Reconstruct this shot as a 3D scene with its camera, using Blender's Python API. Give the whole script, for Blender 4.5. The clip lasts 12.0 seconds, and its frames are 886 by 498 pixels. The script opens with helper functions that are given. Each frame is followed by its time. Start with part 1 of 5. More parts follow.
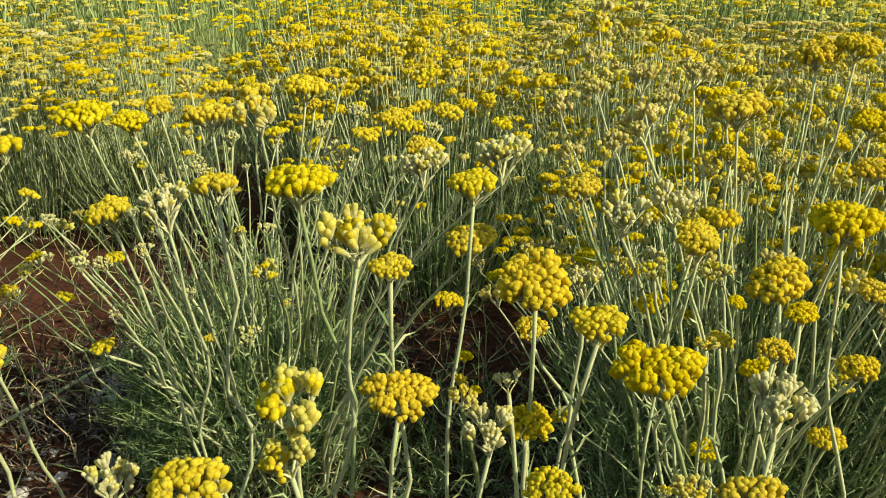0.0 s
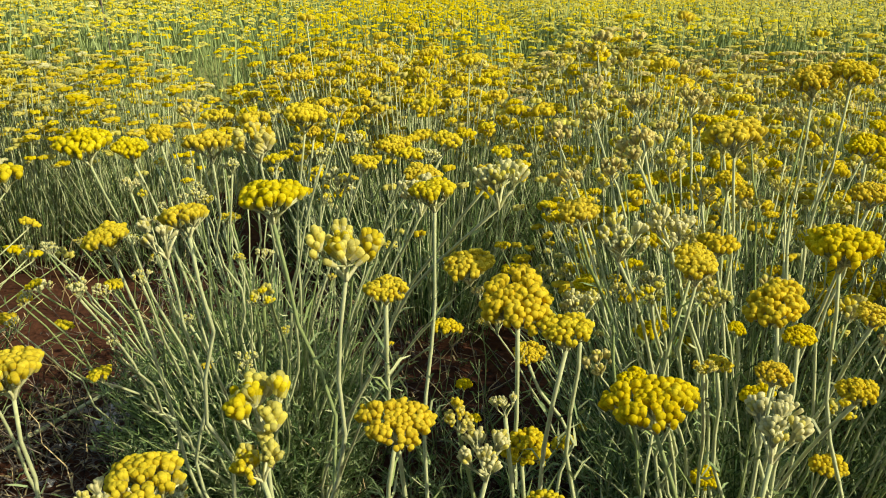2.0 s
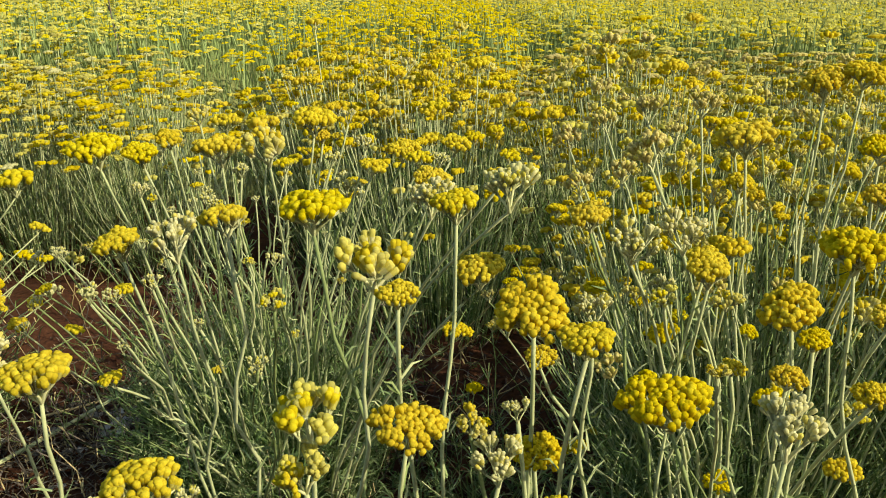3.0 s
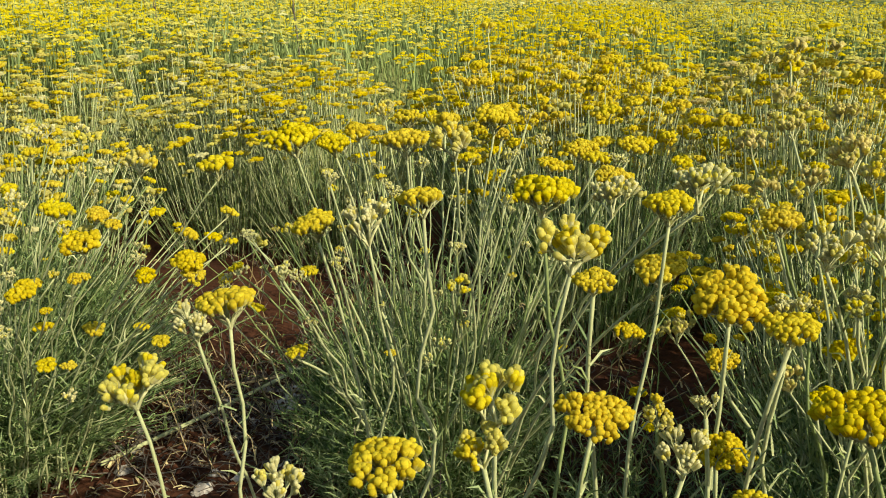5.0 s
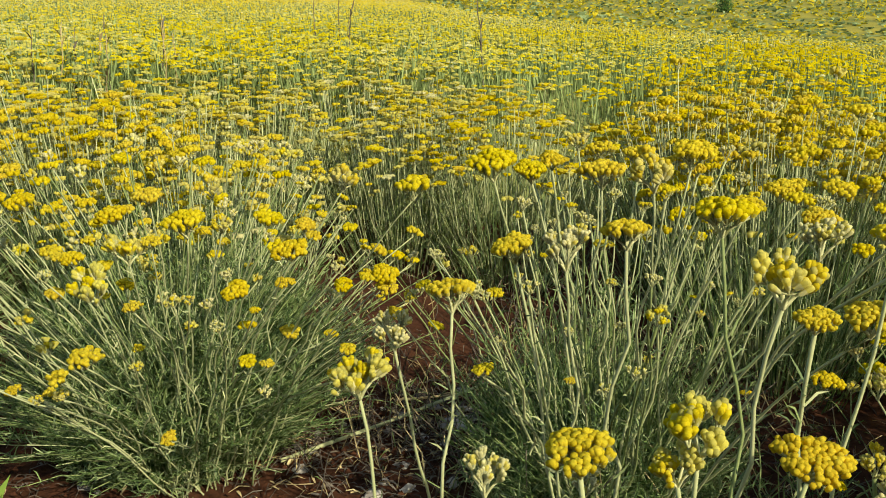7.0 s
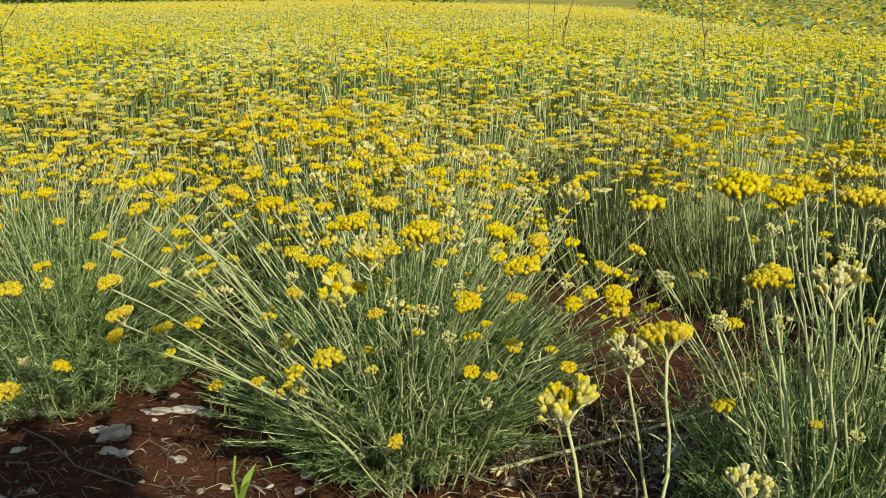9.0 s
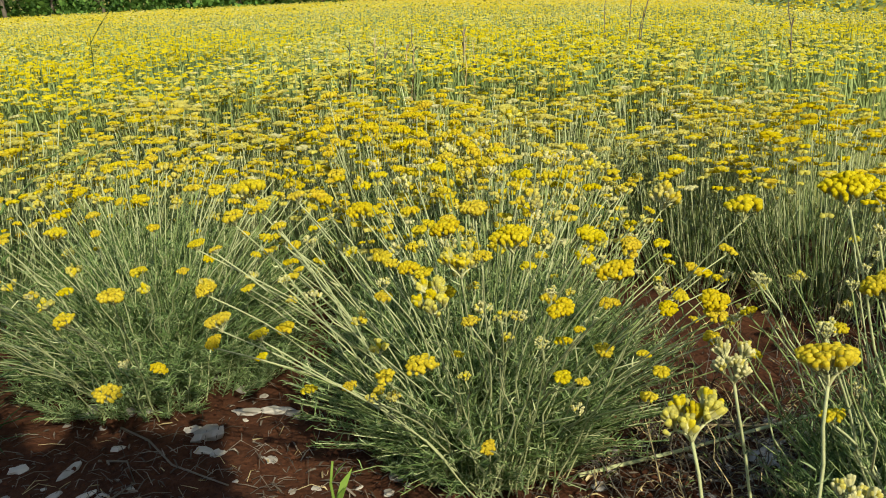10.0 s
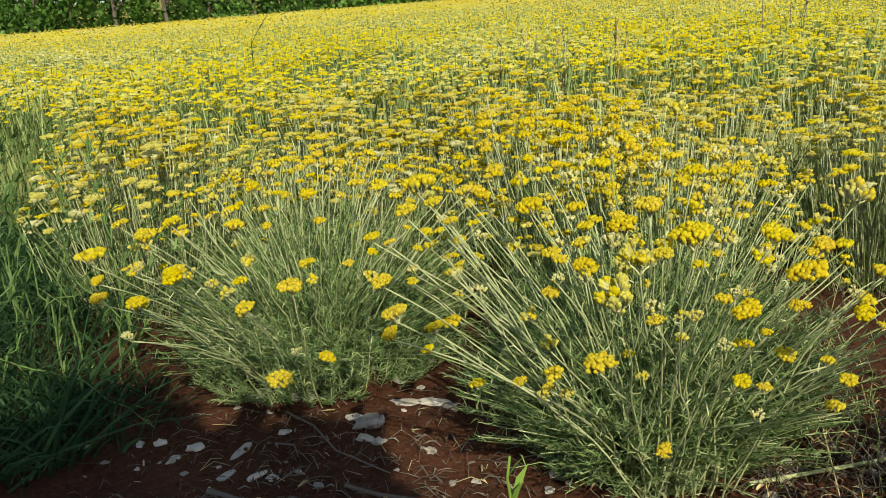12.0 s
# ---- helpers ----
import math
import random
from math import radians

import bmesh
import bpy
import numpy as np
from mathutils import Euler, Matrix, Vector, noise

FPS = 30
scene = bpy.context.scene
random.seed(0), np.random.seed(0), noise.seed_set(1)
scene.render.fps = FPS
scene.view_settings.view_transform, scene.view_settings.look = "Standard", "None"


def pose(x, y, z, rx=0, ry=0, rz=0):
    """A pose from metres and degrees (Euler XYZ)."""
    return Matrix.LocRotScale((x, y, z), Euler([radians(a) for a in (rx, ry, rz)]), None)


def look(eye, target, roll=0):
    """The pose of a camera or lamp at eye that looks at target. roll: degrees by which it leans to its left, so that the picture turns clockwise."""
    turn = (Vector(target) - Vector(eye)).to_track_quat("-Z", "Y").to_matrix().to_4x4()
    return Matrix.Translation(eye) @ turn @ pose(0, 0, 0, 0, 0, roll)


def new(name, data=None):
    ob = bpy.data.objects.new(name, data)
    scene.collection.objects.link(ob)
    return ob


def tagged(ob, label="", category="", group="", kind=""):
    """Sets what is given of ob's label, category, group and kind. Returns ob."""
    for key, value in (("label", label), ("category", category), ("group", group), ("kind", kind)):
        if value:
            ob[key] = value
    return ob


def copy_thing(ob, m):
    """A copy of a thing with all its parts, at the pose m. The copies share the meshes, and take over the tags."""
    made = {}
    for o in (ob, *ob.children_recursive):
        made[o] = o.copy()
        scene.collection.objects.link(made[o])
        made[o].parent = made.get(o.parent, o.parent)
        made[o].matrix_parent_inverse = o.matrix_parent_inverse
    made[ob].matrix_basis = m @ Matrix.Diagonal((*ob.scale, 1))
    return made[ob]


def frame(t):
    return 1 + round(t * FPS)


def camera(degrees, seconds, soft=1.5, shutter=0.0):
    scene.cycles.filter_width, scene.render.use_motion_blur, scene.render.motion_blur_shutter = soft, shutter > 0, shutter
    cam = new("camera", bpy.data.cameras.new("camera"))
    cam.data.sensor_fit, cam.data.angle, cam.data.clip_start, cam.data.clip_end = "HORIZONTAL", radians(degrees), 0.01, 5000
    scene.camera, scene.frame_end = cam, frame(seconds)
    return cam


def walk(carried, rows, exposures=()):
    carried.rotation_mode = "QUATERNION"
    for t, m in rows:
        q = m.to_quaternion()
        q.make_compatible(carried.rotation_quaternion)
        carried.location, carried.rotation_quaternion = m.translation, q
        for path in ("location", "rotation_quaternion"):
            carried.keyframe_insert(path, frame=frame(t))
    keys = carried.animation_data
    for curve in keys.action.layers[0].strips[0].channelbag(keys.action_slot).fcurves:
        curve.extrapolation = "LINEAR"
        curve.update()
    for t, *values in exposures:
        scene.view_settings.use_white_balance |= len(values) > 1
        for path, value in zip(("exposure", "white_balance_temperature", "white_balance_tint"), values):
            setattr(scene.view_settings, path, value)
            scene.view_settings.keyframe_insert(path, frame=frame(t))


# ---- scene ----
cam = camera(54.6, 12.0, soft=1.0)
PATH = [
    (0, (0.045, 0.141, 0.66), (-0.058, 2.01, -0.043), -1.2),
    (0.5, (0.047, 0.138, 0.66), (-0.056, 2.018, -0.017), -1.2),
    (1, (0.048, 0.139, 0.658), (-0.058, 2.023, -0.004), -1.3),
    (1.5, (0.048, 0.137, 0.661), (-0.056, 2.024, 0.007), -1.4),
    (2, (0.048, 0.14, 0.656), (-0.059, 2.034, 0.02), -1.3),
    (2.5, (0.046, 0.139, 0.655), (-0.061, 2.035, 0.027), -1.6),
    (2.7, (0.046, 0.142, 0.656), (-0.065, 2.037, 0.026), -1.6),
    (4.3, (0.035, 0.133, 0.655), (-0.279, 2.012, 0.047), -2.1),
    (4.5, (0.031, 0.123, 0.655), (-0.332, 1.994, 0.049), -1.9),
    (5, (0.024, 0.12, 0.652), (-0.443, 1.968, 0.046), -1.6),
    (5.5, (0.016, 0.122, 0.647), (-0.538, 1.948, 0.049), -1.7),
    (6, (0.01, 0.121, 0.65), (-0.644, 1.916, 0.061), -1.2),
    (6.5, (0.01, 0.11, 0.65), (-0.731, 1.881, 0.09), -1.2),
    (7, (0.002, 0.094, 0.651), (-0.822, 1.838, 0.122), -0.6),
    (7.5, (-0.01, 0.082, 0.648), (-0.942, 1.778, 0.141), -0.3),
    (7.7, (-0.01, 0.08, 0.649), (-0.993, 1.748, 0.145), -0.5),
    (9.3, (-0.046, 0.083, 0.665), (-1.289, 1.563, 0.15), -1.2),
    (9.5, (-0.048, 0.083, 0.668), (-1.315, 1.541, 0.148), -1.6),
    (10, (-0.059, 0.075, 0.669), (-1.393, 1.475, 0.158), -2.7),
    (10.5, (-0.071, 0.065, 0.669), (-1.481, 1.392, 0.167), -3.3),
    (11, (-0.075, 0.053, 0.674), (-1.553, 1.309, 0.186), -3.8),
    (11.5, (-0.084, 0.044, 0.672), (-1.607, 1.244, 0.181), -4.0),
    (12, (-0.092, 0.045, 0.67), (-1.635, 1.214, 0.167), -4.1),
]
walk(cam, [(t, look(eye, target, roll)) for t, eye, target, roll in PATH],
     exposures=((0, 0.11, 6500, 10), (2.7, 0.02, 6580, 10), (4.5, -0.02, 6640, 10), (7.5, -0.13, 6580, 10), (9.5, -0.13, 6400, 9.5), (12, -0.12, 6320, 9.5)))

# ---- light ----
SUN_AZ, SUN_EL = -115.0, 33.0      # degrees to the left of +y, and above the level
world = bpy.data.worlds.new("sky")
scene.world = world
world.use_nodes = True
sky = world.node_tree.nodes.new("ShaderNodeTexSky")
sky.sky_type, sky.sun_disc = "NISHITA", False
sky.sun_elevation, sky.sun_rotation = radians(SUN_EL), radians(-SUN_AZ)
world.node_tree.links.new(sky.outputs[0], world.node_tree.nodes["Background"].inputs[0])
world.node_tree.nodes["Background"].inputs[1].default_value = 0.14
sun_data = bpy.data.lights.new("sun", "SUN")
sun_data.energy, sun_data.angle, sun_data.color = 5.0, radians(0.5), (1.0, 0.91, 0.70)
sun = new("sun", sun_data)
sun.matrix_world = look((-math.sin(radians(SUN_AZ)) * math.cos(radians(SUN_EL)) * 50, math.cos(radians(SUN_AZ)) * math.cos(radians(SUN_EL)) * 50, math.sin(radians(SUN_EL)) * 50), (0, 0, 0))


# ---- materials ----
def material(name, a, b, rough=0.75, scale=60.0, bump=0.0, bump_scale=300.0, random_by="island", spread=0.25, shift=0.004, through_light=0.0):
    """Two base colours mixed by noise, lightness varied from piece to piece."""
    m = bpy.data.materials.new(name)
    m.use_nodes = True
    t = m.node_tree
    n, l = t.nodes, t.links
    bsdf = n["Principled BSDF"]
    bsdf.inputs["Roughness"].default_value = rough
    bsdf.inputs["Specular IOR Level"].default_value = 0.12
    co = n.new("ShaderNodeTexCoord")
    tex = n.new("ShaderNodeTexNoise")
    tex.inputs["Scale"].default_value, tex.inputs["Detail"].default_value = scale, 4
    l.new(co.outputs["Object"], tex.inputs["Vector"])
    mix = n.new("ShaderNodeMix")
    mix.data_type = "RGBA"
    mix.inputs[6].default_value, mix.inputs[7].default_value = (*a, 1), (*b, 1)
    if random_by == "island":
        rnd = n.new("ShaderNodeNewGeometry").outputs["Random Per Island"]
    else:
        rnd = n.new("ShaderNodeObjectInfo").outputs["Random"]
    add = n.new("ShaderNodeMath")
    add.operation = "MULTIPLY_ADD"
    add.inputs[1].default_value, add.use_clamp = 1.1, True
    l.new(tex.outputs[0], add.inputs[0])
    sub = n.new("ShaderNodeMath")
    sub.operation = "MULTIPLY_ADD"
    sub.inputs[1].default_value, sub.inputs[2].default_value = 0.9, -0.5
    l.new(rnd, sub.inputs[0])
    l.new(sub.outputs[0], add.inputs[2])
    l.new(add.outputs[0], mix.inputs[0])
    hsv = n.new("ShaderNodeHueSaturation")
    val = n.new("ShaderNodeMapRange")
    val.inputs[3].default_value, val.inputs[4].default_value = 1 - spread, 1 + spread
    l.new(rnd, val.inputs[0])
    l.new(val.outputs[0], hsv.inputs["Value"])
    own = n.new("ShaderNodeObjectInfo").outputs["Random"]
    for socket, lo, hi in (("Hue", 0.5 - shift, 0.5 + shift), ("Saturation", 1 - 9 * shift, 1.02)):
        mr = n.new("ShaderNodeMapRange")
        mr.inputs[3].default_value, mr.inputs[4].default_value = lo, hi
        l.new(own, mr.inputs[0])
        l.new(mr.outputs[0], hsv.inputs[socket])
    l.new(mix.outputs[2], hsv.inputs["Color"])
    l.new(hsv.outputs[0], bsdf.inputs["Base Color"])
    if bump:
        tb = n.new("ShaderNodeTexNoise")
        tb.inputs["Scale"].default_value, tb.inputs["Detail"].default_value = bump_scale, 5
        l.new(co.outputs["Object"], tb.inputs["Vector"])
        bn = n.new("ShaderNodeBump")
        bn.inputs["Strength"].default_value, bn.inputs["Distance"].default_value = bump, 0.4 / bump_scale
        l.new(tb.outputs[0], bn.inputs["Height"])
        l.new(bn.outputs[0], bsdf.inputs["Normal"])
    if through_light:
        tr = n.new("ShaderNodeBsdfTranslucent")
        l.new(hsv.outputs[0], tr.inputs["Color"])
        ms = n.new("ShaderNodeMixShader")
        ms.inputs[0].default_value = through_light
        l.new(bsdf.outputs[0], ms.inputs[1])
        l.new(tr.outputs[0], ms.inputs[2])
        l.new(ms.outputs[0], n["Material Output"].inputs[0])
    return m


YELLOW = material("floret_yellow", (0.76, 0.615, 0.013), (0.80, 0.685, 0.034), 0.95, 250, 0.5, 1100, spread=0.12, through_light=0.42)
GOLD = material("floret_gold", (0.75, 0.582, 0.008), (0.80, 0.66, 0.018), 0.95, 250, 0.5, 1100, spread=0.12, through_light=0.42)
LEMON = material("floret_lemon", (0.66, 0.615, 0.16), (0.76, 0.69, 0.13), 0.95, 250, 0.5, 1100, spread=0.15, through_light=0.4)
BUD = material("floret_bud", (0.62, 0.605, 0.25), (0.77, 0.735, 0.35), 0.95, 250, 0.5, 1100, spread=0.15, through_light=0.3)
STRAW = material("dry_straw", (0.42, 0.32, 0.15), (0.58, 0.47, 0.24), 0.8, 120, 0.3, 900)
FADED = material("floret_faded", (0.60, 0.52, 0.16), (0.73, 0.63, 0.22), 0.95, 250, 0.5, 1100, spread=0.2, through_light=0.35)
STALK = material("woolly_stalk", (0.50, 0.52, 0.24), (0.65, 0.65, 0.34), 0.9, 200, 0.3, 1200, through_light=0.2)
STEM = material("downy_stem", (0.195, 0.265, 0.085), (0.34, 0.41, 0.155), 0.8, 180, 0.4, 1200, through_light=0.1)
STEM_GREY = material("silvery_stem", (0.35, 0.40, 0.175), (0.56, 0.59, 0.30), 0.8, 180, 0.4, 1200)
LEAF = material("narrow_leaf", (0.085, 0.165, 0.042), (0.20, 0.295, 0.095), 0.75, 90, 0.0, spread=0.4, through_light=0.3)
LEAF_GREY = material("silvery_leaf", (0.18, 0.27, 0.105), (0.34, 0.43, 0.19), 0.75, 90, 0.0, spread=0.35, through_light=0.25)
GRASS = material("grass_blade", (0.032, 0.08, 0.030), (0.075, 0.145, 0.052), 0.6, 30, 0.0, through_light=0.35)
SPROUT = material("young_shoot", (0.20, 0.33, 0.05), (0.30, 0.42, 0.08), 0.5, 60, 0.0, through_light=0.3)
WEED = material("weed_leaf", (0.12, 0.22, 0.055), (0.23, 0.34, 0.105), 0.6, 40, 0.0, spread=0.3, through_light=0.3)
TREE_LEAF = material("tree_leaf", (0.05, 0.135, 0.022), (0.13, 0.245, 0.045), 0.6, 3, 0.0, spread=0.4, through_light=0.25)
BARK = material("bark", (0.10, 0.08, 0.06), (0.2, 0.17, 0.13), 0.9, 20, 0.6, 60)
STONE = material("limestone", (0.34, 0.31, 0.26), (0.56, 0.52, 0.44), 0.85, 60, 0.8, 220, random_by="object", spread=0.15)
UNDER = material("undergrowth", (0.15, 0.185, 0.06), (0.31, 0.31, 0.10), 0.9, 14, 0.8, 40)


def soil_material():
    m = bpy.data.materials.new("red_soil")
    m.use_nodes = True
    t = m.node_tree
    n, l = t.nodes, t.links
    bsdf = n["Principled BSDF"]
    bsdf.inputs["Roughness"].default_value = 0.95
    bsdf.inputs["Specular IOR Level"].default_value = 0.15
    co = n.new("ShaderNodeTexCoord")
    big, small = n.new("ShaderNodeTexNoise"), n.new("ShaderNodeTexNoise")
    big.inputs["Scale"].default_value, big.inputs["Detail"].default_value = 4, 6
    small.inputs["Scale"].default_value, small.inputs["Detail"].default_value = 90, 8
    ramp = n.new("ShaderNodeValToRGB")
    ramp.color_ramp.elements[0].position, ramp.color_ramp.elements[0].color = 0.3, (0.033, 0.013, 0.007, 1)
    ramp.color_ramp.elements[1].position, ramp.color_ramp.elements[1].color = 0.75, (0.125, 0.050, 0.023, 1)
    mx = n.new("ShaderNodeMix")
    mx.inputs[0].default_value = 0.55
    for s in (big, small):
        l.new(co.outputs["Object"], s.inputs["Vector"])
    l.new(big.outputs[0], mx.inputs[2])
    l.new(small.outputs[0], mx.inputs[3])
    l.new(mx.outputs[0], ramp.inputs[0])
    # far off the bare soil gives way to dry grass
    sep = n.new("ShaderNodeVectorMath")
    sep.operation = "LENGTH"
    l.new(co.outputs["Object"], sep.inputs[0])
    far = n.new("ShaderNodeMapRange")
    far.inputs[1].default_value, far.inputs[2].default_value = 6, 14
    l.new(sep.outputs["Value"], far.inputs[0])
    grass = n.new("ShaderNodeTexNoise")
    grass.inputs["Scale"].default_value, grass.inputs["Detail"].default_value = 0.5, 8
    l.new(co.outputs["Object"], grass.inputs["Vector"])
    gr = n.new("ShaderNodeValToRGB")
    gr.color_ramp.elements[0].position, gr.color_ramp.elements[0].color = 0.35, (0.16, 0.19, 0.05, 1)
    gr.color_ramp.elements[1].position, gr.color_ramp.elements[1].color = 0.65, (0.42, 0.36, 0.05, 1)
    l.new(grass.outputs[0], gr.inputs[0])
    out = n.new("ShaderNodeMix")
    out.data_type = "RGBA"
    l.new(far.outputs[0], out.inputs[0])
    l.new(ramp.outputs[0], out.inputs[6])
    l.new(gr.outputs[0], out.inputs[7])
    l.new(out.outputs[2], bsdf.inputs["Base Color"])
    bn = n.new("ShaderNodeBump")
    bn.inputs["Strength"].default_value, bn.inputs["Distance"].default_value = 0.9, 0.006
    l.new(small.outputs[0], bn.inputs["Height"])
    l.new(bn.outputs[0], bsdf.inputs["Normal"])
    return m


SOIL = soil_material()


# ---- building helpers ----
class Geo:
    """Collects vertices and faces of one mesh, each face with its material."""

    def __init__(self):
        self.v, self.f, self.m, self.mats = [], [], [], []

    def slot(self, mat):
        if mat not in self.mats:
            self.mats.append(mat)
        return self.mats.index(mat)

    def add(self, verts, faces, mat):
        k, s = len(self.v), self.slot(mat)
        self.v.extend(verts)
        self.f.extend([tuple(i + k for i in f) for f in faces])
        self.m.extend([s] * len(faces))

    def tube(self, pts, radii, sides, mat):
        verts, faces = [], []
        for i, p in enumerate(pts):
            d = (pts[min(i + 1, len(pts) - 1)] - pts[max(i - 1, 0)]).normalized()
            u = d.orthogonal().normalized()
            w = d.cross(u)
            for s in range(sides):
                a = 2 * math.pi * s / sides
                verts.append(p + (u * math.cos(a) + w * math.sin(a)) * radii[i])
        for i in range(len(pts) - 1):
            for s in range(sides):
                a, b = i * sides + s, i * sides + (s + 1) % sides
                faces.append((a, b, b + sides, a + sides))
        faces.append(tuple(range((len(pts) - 1) * sides, len(pts) * sides)))
        self.add(verts, faces, mat)

    def leaf(self, p, d, side, length, width, droop, mat):
        mid = p + d * length * 0.5 + Vector((0, 0, droop * length * 0.3))
        tip = p + d * length + Vector((0, 0, -droop * length * 0.2))
        s = side * width
        self.add([p - s * 0.4, p + s * 0.4, mid + s * 0.5, mid - s * 0.5, tip], [(0, 1, 2, 3), (3, 2, 4)], mat)

    def mesh(self, name, smooth=True):
        me = bpy.data.meshes.new(name)
        me.from_pydata([tuple(v) for v in self.v], [], self.f)
        for m in self.mats:
            me.materials.append(m)
        me.polygons.foreach_set("material_index", self.m)
        if smooth:
            me.polygons.foreach_set("use_smooth", [True] * len(self.f))
        me.update()
        return me


def part(name, data, parent, label="", m=None):
    ob = new(name, data)
    ob.parent = parent
    if m is not None:
        ob.matrix_basis = m
    return tagged(ob, label)


def ground_z(x, y):
    """Height of the ground: level round the camera, rising to the left, with a crest ahead."""
    d, az = math.hypot(x, y - 0.1), math.degrees(math.atan2(-x, y - 0.1))
    e = float(np.interp(az, (-170, -60, -30, -2, 4, 11, 17, 28, 45, 60, 80, 110, 170), (0.0, -1.0, -2.2, -1.2, -0.7, -0.1, 0.5, 1.4, 2.12, 2.06, 1.72, 0.9, 0.0)))
    z = max(0.0, min(d, 30) - 1.5) * math.tan(radians(e))
    w = min(1.0, max(0.0, (26 - az) / 12)) if az > -90 else 0.0
    z -= w * 0.05 * min(max(0.0, d - 9.0), 14)
    z += max(0.0, d - 32) * (0.05 + 0.04 * w)
    if d < 8:
        z += 0.012 * noise.noise(Vector((x * 4, y * 4, 0))) + 0.006 * noise.noise(Vector((x * 15, y * 15, 3)))
    if d < 2.4:
        clod = noise.noise(Vector((x * 22, y * 22, 9)))
        z += 0.010 * clod * abs(clod)
    return z


# ---- ground ----
def build_ground():
    rings, r = [0.0], 0.05
    while r < 560:
        rings.append(r)
        r *= 1.013 if 0.8 < r < 2.0 else 1.045
    n = 420
    verts = [(0, 0, ground_z(0, 0))]
    faces = []
    for r in rings[1:]:
        for k in range(n):
            a = 2 * math.pi * k / n
            x, y = r * math.cos(a), r * math.sin(a)
            verts.append((x, y, ground_z(x, y)))
    for k in range(n):
        faces.append((0, 1 + k, 1 + (k + 1) % n))
    for i in range(len(rings) - 2):
        for k in range(n):
            a, b = 1 + i * n + k, 1 + i * n + (k + 1) % n
            faces.append((a, a + n, b + n, b))
    me = bpy.data.meshes.new("ground")
    me.from_pydata(verts, [], faces)
    me.polygons.foreach_set("use_smooth", [True] * len(faces))
    me.materials.append(SOIL)
    tagged(new("ground", me), "bare red-brown soil with crumbs and bits, turning to dry grass", "ground", kind="structure")


build_ground()


# ---- flower heads ----
def floret(geo, p, axis, r, h, body, tip, level):
    """One button-shaped flower: a narrow base, a swollen body and a domed tip."""
    u = axis.orthogonal().normalized()
    w = axis.cross(u)
    if level == 0:
        sides, rings, cut = 6, ((0.0, 0.66), (0.5, 0.94), (0.84, 1.0), (0.97, 0.72)), 2
    elif level == 1:
        sides, rings, cut = 5, ((0.0, 0.55), (0.6, 1.0), (0.92, 0.8)), 2
    else:
        sides, rings, cut = 4, ((0.0, 0.75), (0.9, 1.0)), 1
    verts = []
    for z, q in rings:
        for s in range(sides):
            a = 2 * math.pi * s / sides
            verts.append(p + axis * (z * h) + (u * math.cos(a) + w * math.sin(a)) * (q * r))
    verts.append(p + axis * h)
    low, high = [], []
    for i in range(len(rings) - 1):
        for s in range(sides):
            a, b = i * sides + s, i * sides + (s + 1) % sides
            (low if i < cut - 1 else high).append((a, b, b + sides, a + sides))
    k = (len(rings) - 1) * sides
    for s in range(sides):
        high.append((k + s, k + (s + 1) % sides, len(verts) - 1))
    if body is tip or not low:
        geo.add(verts, low + high, tip)
    else:
        k0, sb, st = len(geo.v), geo.slot(body), geo.slot(tip)
        geo.v.extend(verts)
        for fs, s in ((low, sb), (high, st)):
            geo.f.extend([tuple(i + k0 for i in f) for f in fs])
            geo.m.extend([s] * len(fs))


